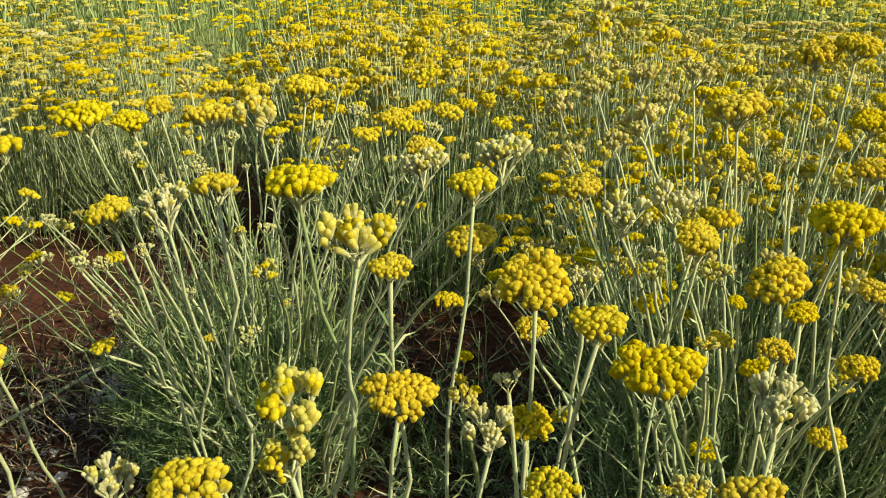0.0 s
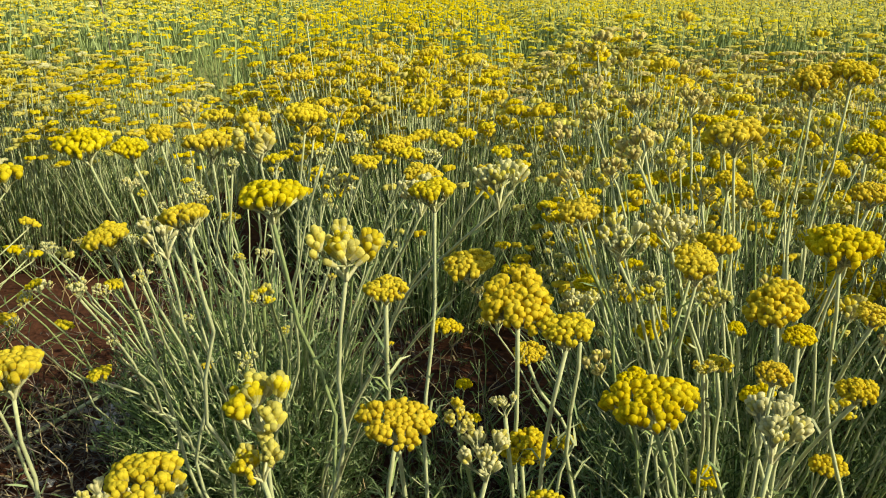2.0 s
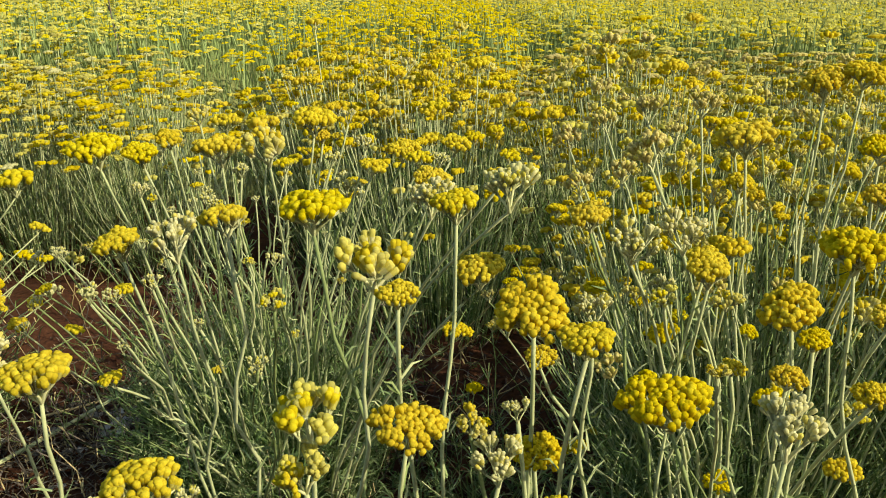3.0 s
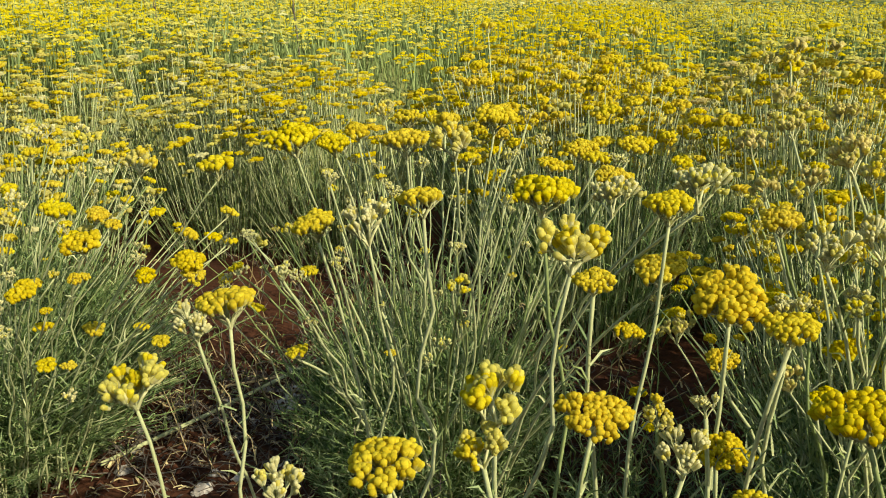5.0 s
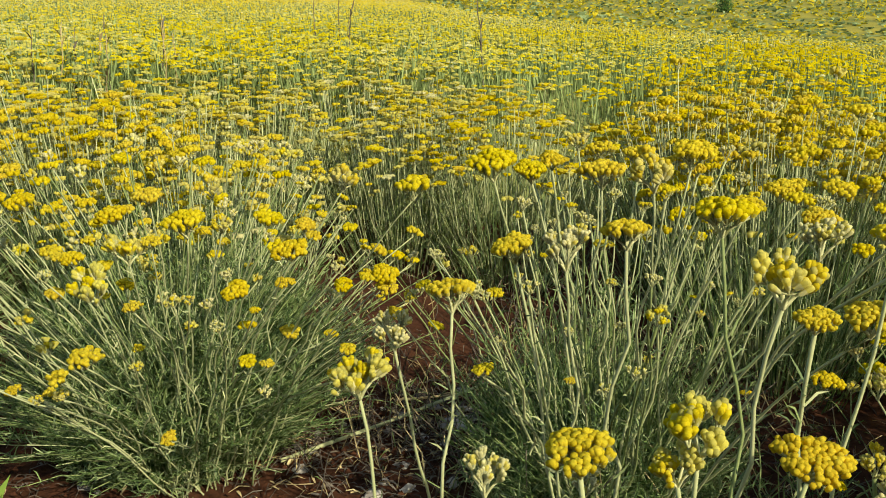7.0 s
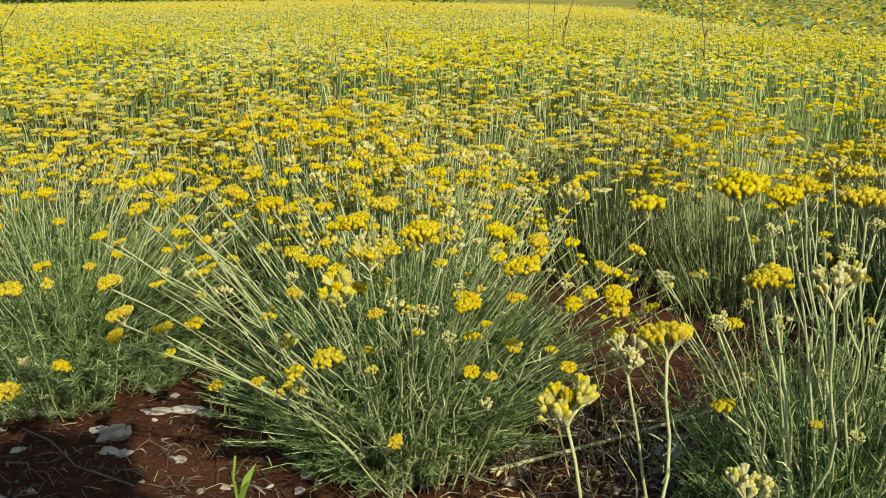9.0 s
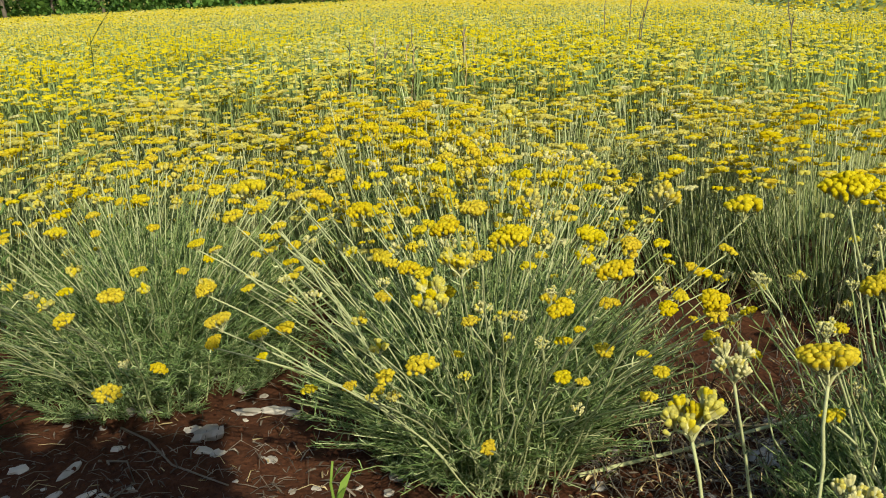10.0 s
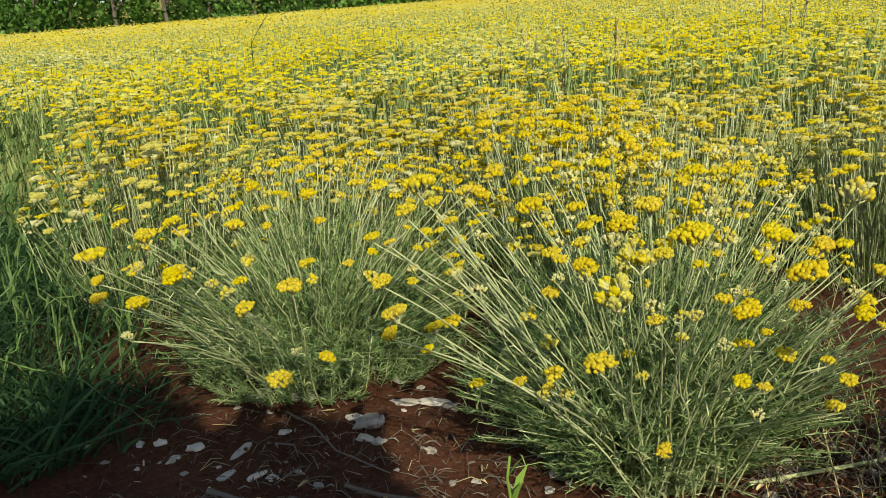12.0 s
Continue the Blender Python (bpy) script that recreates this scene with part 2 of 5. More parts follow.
def head_mesh(kind, level, rng):
    """A flower head 0.045 m across, its stem's end at the origin: a flat-topped umbel of small
    clusters, each on a branch of its own, each cluster a tuft of button flowers."""
    geo = Geo()
    R = 0.0225
    loose = kind in ("pale", "bud", "spent")
    count = {"yellow": (118, 50, 28), "gold": (170, 60, 29), "pale": (92, 50, 26), "bud": (84, 44, 22), "spent": (80, 44, 24)}[kind][level]
    fr = R * {"yellow": 1.16, "gold": 1.18, "pale": 0.9, "bud": 0.68, "spent": 0.85}[kind] / math.sqrt(count)
    fh = fr * {"yellow": 2.9, "gold": 3.0, "pale": 4.6, "bud": 4.9, "spent": 4.6}[kind] * (1.0, 0.8, 0.66)[level]
    drop = R * {"yellow": 0.85, "gold": 0.85, "pale": 1.0, "bud": 1.15, "spent": 1.15}[kind]
    squash = rng.uniform(0.78, 1.0)
    lobes = [rng.uniform(0, 6.28) for _ in range(3)]
    ring = rng.choice((5, 6, 7)) if not loose else rng.choice((4, 5))
    groups = [Vector((rng.uniform(-0.15, 0.15) * R, rng.uniform(-0.15, 0.15) * R))]
    for i in range(ring):
        a = lobes[2] + 6.283 * i / ring + rng.uniform(-0.25, 0.25)
        groups.append(Vector((math.cos(a), math.sin(a) * squash)) * R * rng.uniform(0.62, 0.82))
    lift = [rng.uniform(-0.28, 0.22) * R if loose else rng.uniform(-0.07, 0.07) * R for _ in groups]
    gather, fan = (0.24, 1.0) if loose else (0.1, 0.4)
    nodes = [Vector((g.x * 0.6, g.y * 0.6, drop * 0.5 + lift[k] * 0.6)) for k, g in enumerate(groups)]
    thick = (0.0011, 0.0012, 0.0015)[level]
    for k, node in enumerate(nodes):
        if level < 2 or k % 2 == 0:
            geo.tube([Vector((0, 0, -0.001)), node * 0.5 + Vector((0, 0, 0.001)), node], [thick * 1.25, thick, thick * 0.85], 4 if level == 0 else 3, STALK)
    for i in range(count):
        q = math.sqrt((i + 0.5) / count)
        a = i * 2.39996 + rng.uniform(-0.25, 0.25)
        wob = 1 + 0.09 * math.sin(2 * a + lobes[0]) + 0.09 * math.sin(3 * a + lobes[1])
        r = q * R * wob * rng.uniform(0.94, 1.05)
        x, y = r * math.cos(a), r * math.sin(a) * squash
        near = min(range(len(groups)), key=lambda g: (groups[g] - Vector((x, y))).length)
        off = Vector((x, y)) - groups[near]
        x, y = x - off.x * gather, y - off.y * gather
        z = drop + 0.34 * R - (0.30 if kind == "gold" else 0.22) * R * q ** 2.6 + rng.gauss(0, 0.06 if loose else 0.035) * R
        z += lift[near] - (0.75 if loose else 0.28) * off.length_squared / R
        tilt = (0.55 if loose else 0.42) * q
        axis = Vector((math.cos(a) * math.sin(tilt), math.sin(a) * math.sin(tilt), math.cos(tilt)))
        axis = (axis + Vector((rng.gauss(0, 0.06), rng.gauss(0, 0.06), 0)) + Vector((off.x, off.y, 0)) / R * fan).normalized()
        k = rng.random()
        if kind == "yellow":
            body, tip = (LEMON, YELLOW) if k < 0.7 else (YELLOW, YELLOW)
        elif kind == "gold":
            body, tip = (YELLOW, GOLD) if k < 0.8 else (YELLOW, YELLOW)
        elif kind == "pale":
            body, tip = (LEMON, YELLOW) if (near + (k < 0.25)) % 3 == 0 else (BUD, LEMON)
        elif kind == "bud":
            body, tip = (STALK, LEMON) if k < 0.25 else (STALK, BUD)
        else:
            body, tip = (FADED, LEMON) if k < 0.3 else (FADED, FADED)
        size = rng.uniform(0.82, 1.08)
        base = Vector((x, y, z)) - axis * fh * size
        floret(geo, base, axis, fr * size, fh * size, body, tip, level)
        if level == 0 or (level == 1 and i % 2 == 0) or (level == 2 and i % 4 == 0):
            th = (0.0006, 0.0008, 0.0011)[level]
            geo.tube([nodes[near], base + axis * fh * 0.1], [th * 1.2, th], 3, STALK)
    return geo.mesh("flower_head_" + kind)


def far_head_mesh(kind, rng):
    """A head as seen from some way off: a lumpy flat pad on three short stalks."""
    geo, n = Geo(), 5
    tip = {"yellow": YELLOW, "gold": GOLD, "pale": LEMON, "bud": BUD, "spent": FADED}[kind]
    R, z0 = 0.0225, 0.018
    for b in range(10):
        a0 = b * 2.4 + rng.uniform(-0.3, 0.3)
        off = 0.0 if b == 0 else R * (0.45 if b < 4 else 0.82) * rng.uniform(0.85, 1.1)
        c = Vector((off * math.cos(a0), off * math.sin(a0), z0 - 0.14 * off + rng.uniform(-0.06, 0.06) * R))
        br = R * rng.uniform(0.34, 0.48)
        low = [c + Vector((br * 0.8 * math.cos(a0 + 6.283 * i / n), br * 0.8 * math.sin(a0 + 6.283 * i / n), -0.5 * br)) for i in range(n)]
        top = [c + Vector((br * math.cos(a0 + 6.283 * i / n), br * math.sin(a0 + 6.283 * i / n), 0.1 * br)) for i in range(n)]
        mat = tip if rng.random() < 0.85 else LEMON
        geo.add(low + top + [c + Vector((0, 0, br * 0.42))], [(i, (i + 1) % n, n + (i + 1) % n, n + i) for i in range(n)] + [(n + i, n + (i + 1) % n, 2 * n) for i in range(n)], mat)
    for i in range(3):
        a0 = i * 2.1
        geo.tube([Vector((0, 0, 0)), Vector((R * 0.6 * math.cos(a0), R * 0.6 * math.sin(a0), z0 * 0.85))], [0.0009, 0.0007], 3, STALK)
    return geo.mesh("flower_head_far_" + kind, False)


HEADS = {}
hrng = random.Random(11)
for kind in ("yellow", "gold", "pale", "bud", "spent"):
    for level, variants in ((0, 4), (1, 5), (2, 4)):
        HEADS[kind, level] = [head_mesh(kind, level, hrng) for _ in range(variants)]
    HEADS[kind, 3] = [far_head_mesh(kind, hrng) for _ in range(4)]

HEAD_LABEL = {"yellow": "bright yellow flower head", "gold": "deep golden-yellow flower head", "pale": "half-open pale lemon flower head",
              "bud": "closed whitish-green bud head", "spent": "faded straw-coloured flower head"}


def turn_to(axis, spin):
    q = Vector((0, 0, 1)).rotation_difference(axis)
    return q.to_matrix().to_4x4() @ Matrix.Rotation(spin, 4, "Z")


def stem_geo(geo, base, tip, bend, r0, r1, rng, leaves, mat, leaf_mats, steps=6, sides=4, leaf_len=0.024, low=0.02, high=0.7):
    """A curved stem with narrow leaves along its lower part; returns the direction at its tip."""
    base, tip = Vector(base), Vector(tip)
    ctrl = base.lerp(tip, 0.5) + Vector(bend)
    pts = []
    wig = Vector((rng.gauss(0, 0.012), rng.gauss(0, 0.012), rng.gauss(0, 0.003)))
    kink = Vector((rng.gauss(0, 0.004), rng.gauss(0, 0.004), 0))
    turns = rng.uniform(14, 24)
    for i in range(steps + 1):
        t = i / steps
        p = base * (1 - t) ** 2 + ctrl * (2 * t * (1 - t)) + tip * t * t
        pts.append(p + wig * math.sin(t * 9.0) * (1 - t) + kink * math.sin(t * turns) * min(1, 4 * (1 - t)))
    geo.tube(pts, [r0 + (r1 - r0) * i / steps for i in range(steps + 1)], sides, mat)
    for _ in range(leaves):
        t = low + (high - low) * rng.random() ** 1.4
        p = base * (1 - t) ** 2 + ctrl * (2 * t * (1 - t)) + tip * t * t
        along = (tip - base).normalized()
        a = rng.uniform(0, 6.28)
        out = Vector((math.cos(a), math.sin(a), 0))
        d = (along * rng.uniform(0.5, 1.3) + out).normalized()
        side = d.cross(Vector((rng.gauss(0, 1), rng.gauss(0, 1), rng.gauss(0, 1)))).normalized()
        geo.leaf(p, d, side, leaf_len * rng.uniform(0.6, 1.5), 0.0015, rng.uniform(-0.5, 0.8), rng.choice(leaf_mats))
    return (tip - pts[-3]).normalized()


PLANTS = {}
SWAY = {}


def plant(key, x, y, label, group="immortelle plants"):
    ob = new("immortelle_plant")
    ob.location = (x, y, ground_z(x, y))
    ob.empty_display_size = 0.05
    PLANTS[key] = tagged(ob, label, "flowering plant", group)
    return ob


prng = random.Random(5)


def hero(key, name, base, tip, diam, kind, level=0, leaves=30, thick=1.0):
    """One stem of a plant with its flower head; base on the ground, tip under the head's middle."""
    owner = PLANTS[key]
    rng = prng
    o = Vector(owner.location)
    b = Vector((base[0], base[1], ground_z(base[0], base[1])))
    scale = 0.9 * diam / 0.045
    top = Vector(tip) - Vector((0, 0, 0.022 * scale))
    geo = Geo()
    if key in ("bush", "edge"):
        thick *= 0.72
    h = top - b
    bend = Vector((-h.x * 0.22, -h.y * 0.22, h.z * 0.06)) + Vector((rng.gauss(0, 0.02), rng.gauss(0, 0.02), 0))
    d = stem_geo(geo, (0, 0, 0), h, bend, 0.0018 * thick, 0.0012 * thick, rng, leaves, STEM_GREY if rng.random() < 0.85 else STEM, (LEAF_GREY, STEM_GREY, STEM), 14, 5, 0.016, 0.02, 0.95)
    stem = part("stem", geo.mesh("stem"), owner, "", Matrix.Translation(b - o))
    axis = (d * 0.35 + Vector((rng.gauss(0, 0.12), rng.gauss(0, 0.12) - (0.3 if kind == "gold" and diam > 0.035 else 0.1), 1.0))).normalized()
    m = Matrix.Translation(h) @ turn_to(axis, rng.uniform(0, 6.28)) @ Matrix.Scale(scale, 4)
    part("flower_head", rng.choice(HEADS[kind, level]), stem, HEAD_LABEL[kind], m)
    if name:
        SWAY[name] = (stem, b - o, h)
    return stem


def fill(key, count, radius, height, kinds, seed, level=1, crown=0.3, leafy=60, hs=0.033, lean=(0, 0), sector=None, shoots=5, rim=0.8, wide=0.9, even=0.84, root=0.5, tall=0.75, low=4):
    """Further stems of a plant spread over its dome, each with a small head, and the leafy base."""
    owner = PLANTS[key]
    rng = random.Random(seed)
    for i in range(count):
        a = rng.uniform(*(sector or (0, 2 * math.pi)))
        q = math.sqrt(rng.random())
        tx, ty = q * radius * math.cos(a) + lean[0], q * radius * math.sin(a) + lean[1]
        tz = height * (1 - 0.42 * q ** 2.4) * rng.uniform(even, 1.06)
        bx, by = tx * crown + rng.gauss(0, 0.025), ty * crown + rng.gauss(0, 0.025)
        o = owner.location
        bz = ground_z(o.x + bx, o.y + by) - o.z
        h = Vector((tx - bx, ty - by, tz - bz))
        geo = Geo()
        d = stem_geo(geo, (0, 0, 0), h, (-h.x * 0.15, -h.y * 0.15, h.z * 0.1), 0.0014, 0.0010, rng, leafy // 2, STEM_GREY if rng.random() < 0.6 else STEM, (LEAF, LEAF_GREY, STEM), 8, 4, 0.016, 0.02, 0.8)
        stem = part("stem", geo.mesh("stem"), owner, "", Matrix.Translation((bx, by, bz)))
        kind = rng.choice(kinds)
        axis = (d * 0.5 + Vector((rng.gauss(0, 0.15), rng.gauss(0, 0.15), 1))).normalized()
        sc = hs * rng.uniform(0.6, 1.3) / 0.045
        part("flower_head", rng.choice(HEADS[kind, level]), stem, HEAD_LABEL[kind], Matrix.Translation(h) @ turn_to(axis, rng.uniform(0, 6.28)) @ Matrix.Scale(sc, 4))
    geo = Geo()
    for i in range(count * shoots):
        a = rng.uniform(0, 2 * math.pi)
        q = math.sqrt(rng.random())
        tx, ty = q * radius * wide * math.cos(a) + lean[0] * 0.6, q * radius * wide * math.sin(a) + lean[1] * 0.6
        tz = height * (tall - 0.6 * tall * q ** 2) * rng.uniform(0.4, 1.0) + 0.02
        bx, by = tx * root, ty * root
        stem_geo(geo, (bx, by, -0.005), (tx, ty, tz), (-tx * 0.1, -ty * 0.1, tz * 0.12), 0.0010, 0.0006, rng, int(leafy * 0.75), rng.choice((STEM, STEM, STEM_GREY, LEAF)), (LEAF, LEAF, LEAF_GREY), 5, 3, 0.018, 0.1, 1.0)
    for i in range(count * low):
        a, q = rng.uniform(0, 2 * math.pi), math.sqrt(rng.random())
        tx, ty = q * radius * rim * math.cos(a) + lean[0] * 0.4, q * radius * rim * math.sin(a) + lean[1] * 0.4
        tz = height * rng.uniform(0.08, 0.42) * (1.1 - 0.5 * q)
        stem_geo(geo, (tx * 0.8, ty * 0.8, -0.005), (tx, ty, tz), (0, 0, tz * 0.1), 0.0012, 0.0007, rng, int(leafy * 0.8), rng.choice((STEM_GREY, LEAF_GREY)), (LEAF_GREY, LEAF_GREY, LEAF), 3, 3, 0.021, 0.05, 1.0)
    tagged(part("foliage", geo.mesh("foliage"), owner, "dense grey-green narrow leaves"), kind="stuff")


# ---- the near plants ----
plant("middle", -0.25, 1.15, "tall immortelle plant with bright yellow heads on slender silvery stems")
plant("front", 0.10, 0.62, "immortelle plant with large yellow and pale half-open heads")
plant("right", 0.32, 0.95, "dense immortelle plant with golden and faded pale heads")
plant("bush", -0.90, 1.03, "wide spreading immortelle bush with grey-green leaves on red soil")
plant("edge", -1.60, 0.85, "low immortelle bush leaning over the bare red soil")
hero("front", "n1", (-0.200, 0.591), (-0.191, 0.533, 0.458), 0.046, "yellow")
hero("front", "n2", (-0.265, 0.557), (-0.244, 0.504, 0.420), 0.050, "pale")
hero("front", "n3", (-0.301, 0.760), (-0.308, 0.665, 0.408), 0.045, "bud")
hero("front", "n5", (-0.156, 0.526), (-0.139, 0.483, 0.412), 0.037, "bud")
hero("front", "n6", (-0.112, 0.523), (-0.101, 0.479, 0.420), 0.023, "bud")
hero("front", "n7", (-0.057, 0.434), (-0.057, 0.399, 0.483), 0.034, "yellow")
hero("front", "n8", (-0.037, 0.489), (-0.031, 0.450, 0.457), 0.032, "pale")
hero("front", "n9", (-0.021, 0.505), (-0.029, 0.462, 0.476), 0.049, "pale")
hero("front", "n10", (-0.015, 0.562), (0.001, 0.517, 0.444), 0.042, "gold")
hero("front", "", (0.021, 0.574), (0.032, 0.527, 0.438), 0.024, "pale")
hero("front", "", (0.038, 0.563), (0.046, 0.517, 0.421), 0.036, "bud")
hero("front", "", (0.078, 0.614), (0.066, 0.563, 0.402), 0.036, "gold")
hero("front", "", (0.041, 0.577), (0.056, 0.529, 0.442), 0.018, "bud")
hero("front", "n15", (0.073, 0.591), (0.070, 0.542, 0.496), 0.049, "gold")
hero("front", "n16", (0.076, 0.622), (0.097, 0.566, 0.483), 0.028, "bud")
hero("front", "n17", (0.076, 0.563), (0.098, 0.512, 0.486), 0.032, "yellow")
hero("front", "", (0.134, 0.738), (0.075, 0.677, 0.404), 0.028, "gold")
hero("right", "n19", (0.190, 0.548), (0.132, 0.514, 0.458), 0.049, "gold")
hero("right", "", (0.181, 0.776), (0.190, 0.700, 0.458), 0.039, "yellow")
hero("right", "", (0.205, 0.667), (0.184, 0.611, 0.427), 0.018, "yellow")
hero("right", "n22", (0.227, 0.632), (0.205, 0.580, 0.482), 0.043, "gold")
hero("right", "", (0.228, 0.645), (0.220, 0.586, 0.457), 0.024, "gold")
hero("right", "n23", (0.291, 0.677), (0.253, 0.624, 0.501), 0.051, "gold")
hero("right", "n24", (0.181, 0.529), (0.175, 0.484, 0.455), 0.042, "bud")
hero("right", "", (0.180, 0.785), (0.189, 0.710, 0.461), 0.037, "yellow")
hero("right", "", (0.283, 0.915), (0.251, 0.849, 0.522), 0.054, "yellow")
hero("right", "", (0.308, 0.927), (0.322, 0.885, 0.561), 0.047, "gold")
hero("right", "", (0.317, 0.924), (0.349, 0.875, 0.567), 0.042, "gold")
hero("right", "", (0.308, 0.887), (0.323, 0.769, 0.526), 0.037, "gold")
hero("right", "", (0.254, 0.875), (0.168, 0.736, 0.430), 0.024, "bud")
hero("right", "", (0.302, 0.868), (0.306, 0.716, 0.505), 0.034, "gold")
hero("right", "", (0.253, 0.819), (0.166, 0.575, 0.443), 0.016, "pale")
hero("right", "", (0.208, 0.620), (0.200, 0.565, 0.445), 0.025, "gold")
hero("right", "", (0.278, 0.809), (0.238, 0.548, 0.444), 0.026, "gold")
hero("right", "", (0.288, 0.829), (0.267, 0.604, 0.462), 0.025, "yellow")
hero("right", "", (0.243, 0.784), (0.138, 0.474, 0.422), 0.022, "pale")
hero("right", "", (0.247, 0.764), (0.147, 0.420, 0.456), 0.031, "yellow")
hero("right", "", (0.221, 0.775), (0.074, 0.449, 0.439), 0.028, "yellow")
hero("right", "n25", (0.019, 0.672), (0.055, 0.613, 0.517), 0.038, "yellow")
hero("middle", "n26", (-0.065, 0.620), (-0.031, 0.571, 0.531), 0.045, "yellow")
hero("middle", "n27", (-0.104, 0.655), (-0.092, 0.598, 0.521), 0.035, "yellow")
hero("middle", "n28", (-0.047, 0.584), (-0.010, 0.539, 0.521), 0.050, "pale")
hero("middle", "", (-0.023, 0.570), (-0.002, 0.525, 0.509), 0.024, "yellow")
hero("middle", "n30", (-0.207, 0.852), (-0.240, 0.748, 0.467), 0.044, "yellow")
hero("middle", "n31", (-0.212, 0.800), (-0.189, 0.727, 0.476), 0.052, "bud")
hero("middle", "", (-0.275, 1.063), (-0.321, 0.902, 0.510), 0.057, "yellow")
hero("middle", "", (-0.262, 1.068), (-0.285, 0.916, 0.501), 0.042, "yellow")
hero("middle", "", (-0.239, 1.077), (-0.218, 0.940, 0.501), 0.054, "yellow")
hero("middle", "", (-0.215, 1.048), (-0.149, 0.858, 0.522), 0.060, "pale")
hero("middle", "", (-0.213, 1.106), (-0.144, 1.024, 0.513), 0.055, "yellow")
hero("middle", "", (-0.203, 1.122), (-0.115, 1.069, 0.503), 0.025, "bud", 1)
hero("middle", "", (-0.237, 1.128), (-0.214, 1.088, 0.496), 0.046, "yellow")
hero("middle", "", (-0.263, 1.129), (-0.287, 1.089, 0.507), 0.035, "pale", 1)
hero("middle", "", (-0.192, 1.099), (-0.083, 1.005, 0.464), 0.033, "yellow", 1)
hero("middle", "", (-0.181, 1.108), (-0.053, 1.031, 0.477), 0.042, "yellow")
hero("middle", "", (-0.175, 1.101), (-0.034, 1.011, 0.471), 0.033, "yellow", 1)
hero("middle", "", (-0.167, 1.102), (-0.013, 1.012, 0.468), 0.027, "bud", 1)
hero("middle", "", (-0.206, 1.097), (-0.124, 1.000, 0.471), 0.025, "bud", 1)
hero("middle", "", (-0.194, 1.107), (-0.091, 1.028, 0.483), 0.024, "bud", 1)
hero("middle", "", (-0.167, 1.053), (-0.012, 0.872, 0.484), 0.038, "yellow")
hero("middle", "", (-0.165, 1.031), (-0.007, 0.810, 0.483), 0.051, "bud")
hero("middle", "", (-0.143, 0.998), (0.055, 0.716, 0.515), 0.051, "bud")
hero("middle", "", (-0.146, 1.005), (0.048, 0.737, 0.515), 0.024, "yellow", 1)
hero("middle", "", (-0.151, 1.013), (0.033, 0.757, 0.441), 0.048, "yellow")
hero("middle", "", (-0.160, 1.051), (0.008, 0.868, 0.340), 0.032, "gold", 1)
hero("middle", "", (-0.200, 0.985), (-0.106, 0.677, 0.446), 0.024, "pale", 1)
hero("middle", "", (-0.203, 0.978), (-0.116, 0.658, 0.407), 0.018, "bud", 1)
hero("middle", "", (-0.208, 1.020), (-0.131, 0.778, 0.439), 0.019, "bud", 1)
hero("middle", "", (-0.269, 1.031), (-0.304, 0.811, 0.398), 0.027, "bud", 1)
hero("middle", "", (-0.254, 1.017), (-0.262, 0.770, 0.366), 0.015, "bud", 1)
hero("middle", "", (-0.234, 1.027), (-0.205, 0.797, 0.374), 0.014, "bud", 1)
hero("middle", "", (-0.252, 1.039), (-0.257, 0.833, 0.400), 0.022, "bud", 1)
hero("middle", "", (-0.242, 1.068), (-0.228, 0.916, 0.453), 0.024, "bud", 1)
hero("middle", "", (-0.269, 1.077), (-0.304, 0.943, 0.457), 0.025, "bud", 1)
hero("middle", "", (-0.213, 1.061), (-0.145, 0.895, 0.491), 0.026, "yellow", 1)
hero("middle", "", (-0.266, 1.101), (-0.294, 1.010, 0.497), 0.038, "gold", 1)
hero("middle", "", (-0.242, 1.106), (-0.226, 1.025, 0.456), 0.025, "bud", 1)
hero("middle", "", (-0.204, 1.113), (-0.117, 1.044, 0.433), 0.038, "bud", 1)
hero("middle", "", (-0.212, 1.116), (-0.141, 1.051, 0.488), 0.028, "gold", 1)
hero("middle", "", (-0.256, 1.141), (-0.269, 1.125, 0.493), 0.041, "yellow", 1)
hero("middle", "", (-0.262, 1.024), (-0.285, 0.790, 0.329), 0.026, "yellow", 1)
hero("middle", "", (-0.163, 1.137), (-0.002, 1.114, 0.466), 0.040, "yellow", 1)
hero("right", "", (0.248, 0.866), (0.150, 0.710, 0.537), 0.036, "spent")
hero("right", "", (0.240, 0.849), (0.130, 0.660, 0.491), 0.041, "bud")
hero("right", "", (0.255, 0.860), (0.170, 0.693, 0.487), 0.043, "bud")
hero("right", "", (0.234, 0.871), (0.112, 0.726, 0.490), 0.037, "yellow")
hero("right", "", (0.284, 0.929), (0.253, 0.889, 0.511), 0.045, "yellow")
hero("right", "", (0.278, 0.927), (0.236, 0.883, 0.463), 0.032, "pale", 1)
hero("right", "", (0.250, 0.856), (0.157, 0.682, 0.446), 0.024, "pale", 1)
hero("right", "", (0.251, 0.934), (0.159, 0.903, 0.478), 0.032, "spent", 1)
hero("right", "", (0.238, 0.935), (0.122, 0.906, 0.467), 0.032, "spent", 1)
hero("right", "", (0.265, 0.970), (0.199, 1.007, 0.516), 0.041, "spent")
hero("right", "", (0.282, 0.967), (0.248, 0.997, 0.523), 0.041, "spent")
hero("right", "", (0.240, 1.006), (0.130, 1.111, 0.469), 0.040, "spent", 1)
hero("right", "", (0.255, 1.006), (0.171, 1.110, 0.488), 0.040, "spent", 1)
hero("right", "", (0.285, 0.925), (0.257, 0.880, 0.474), 0.032, "gold", 1)
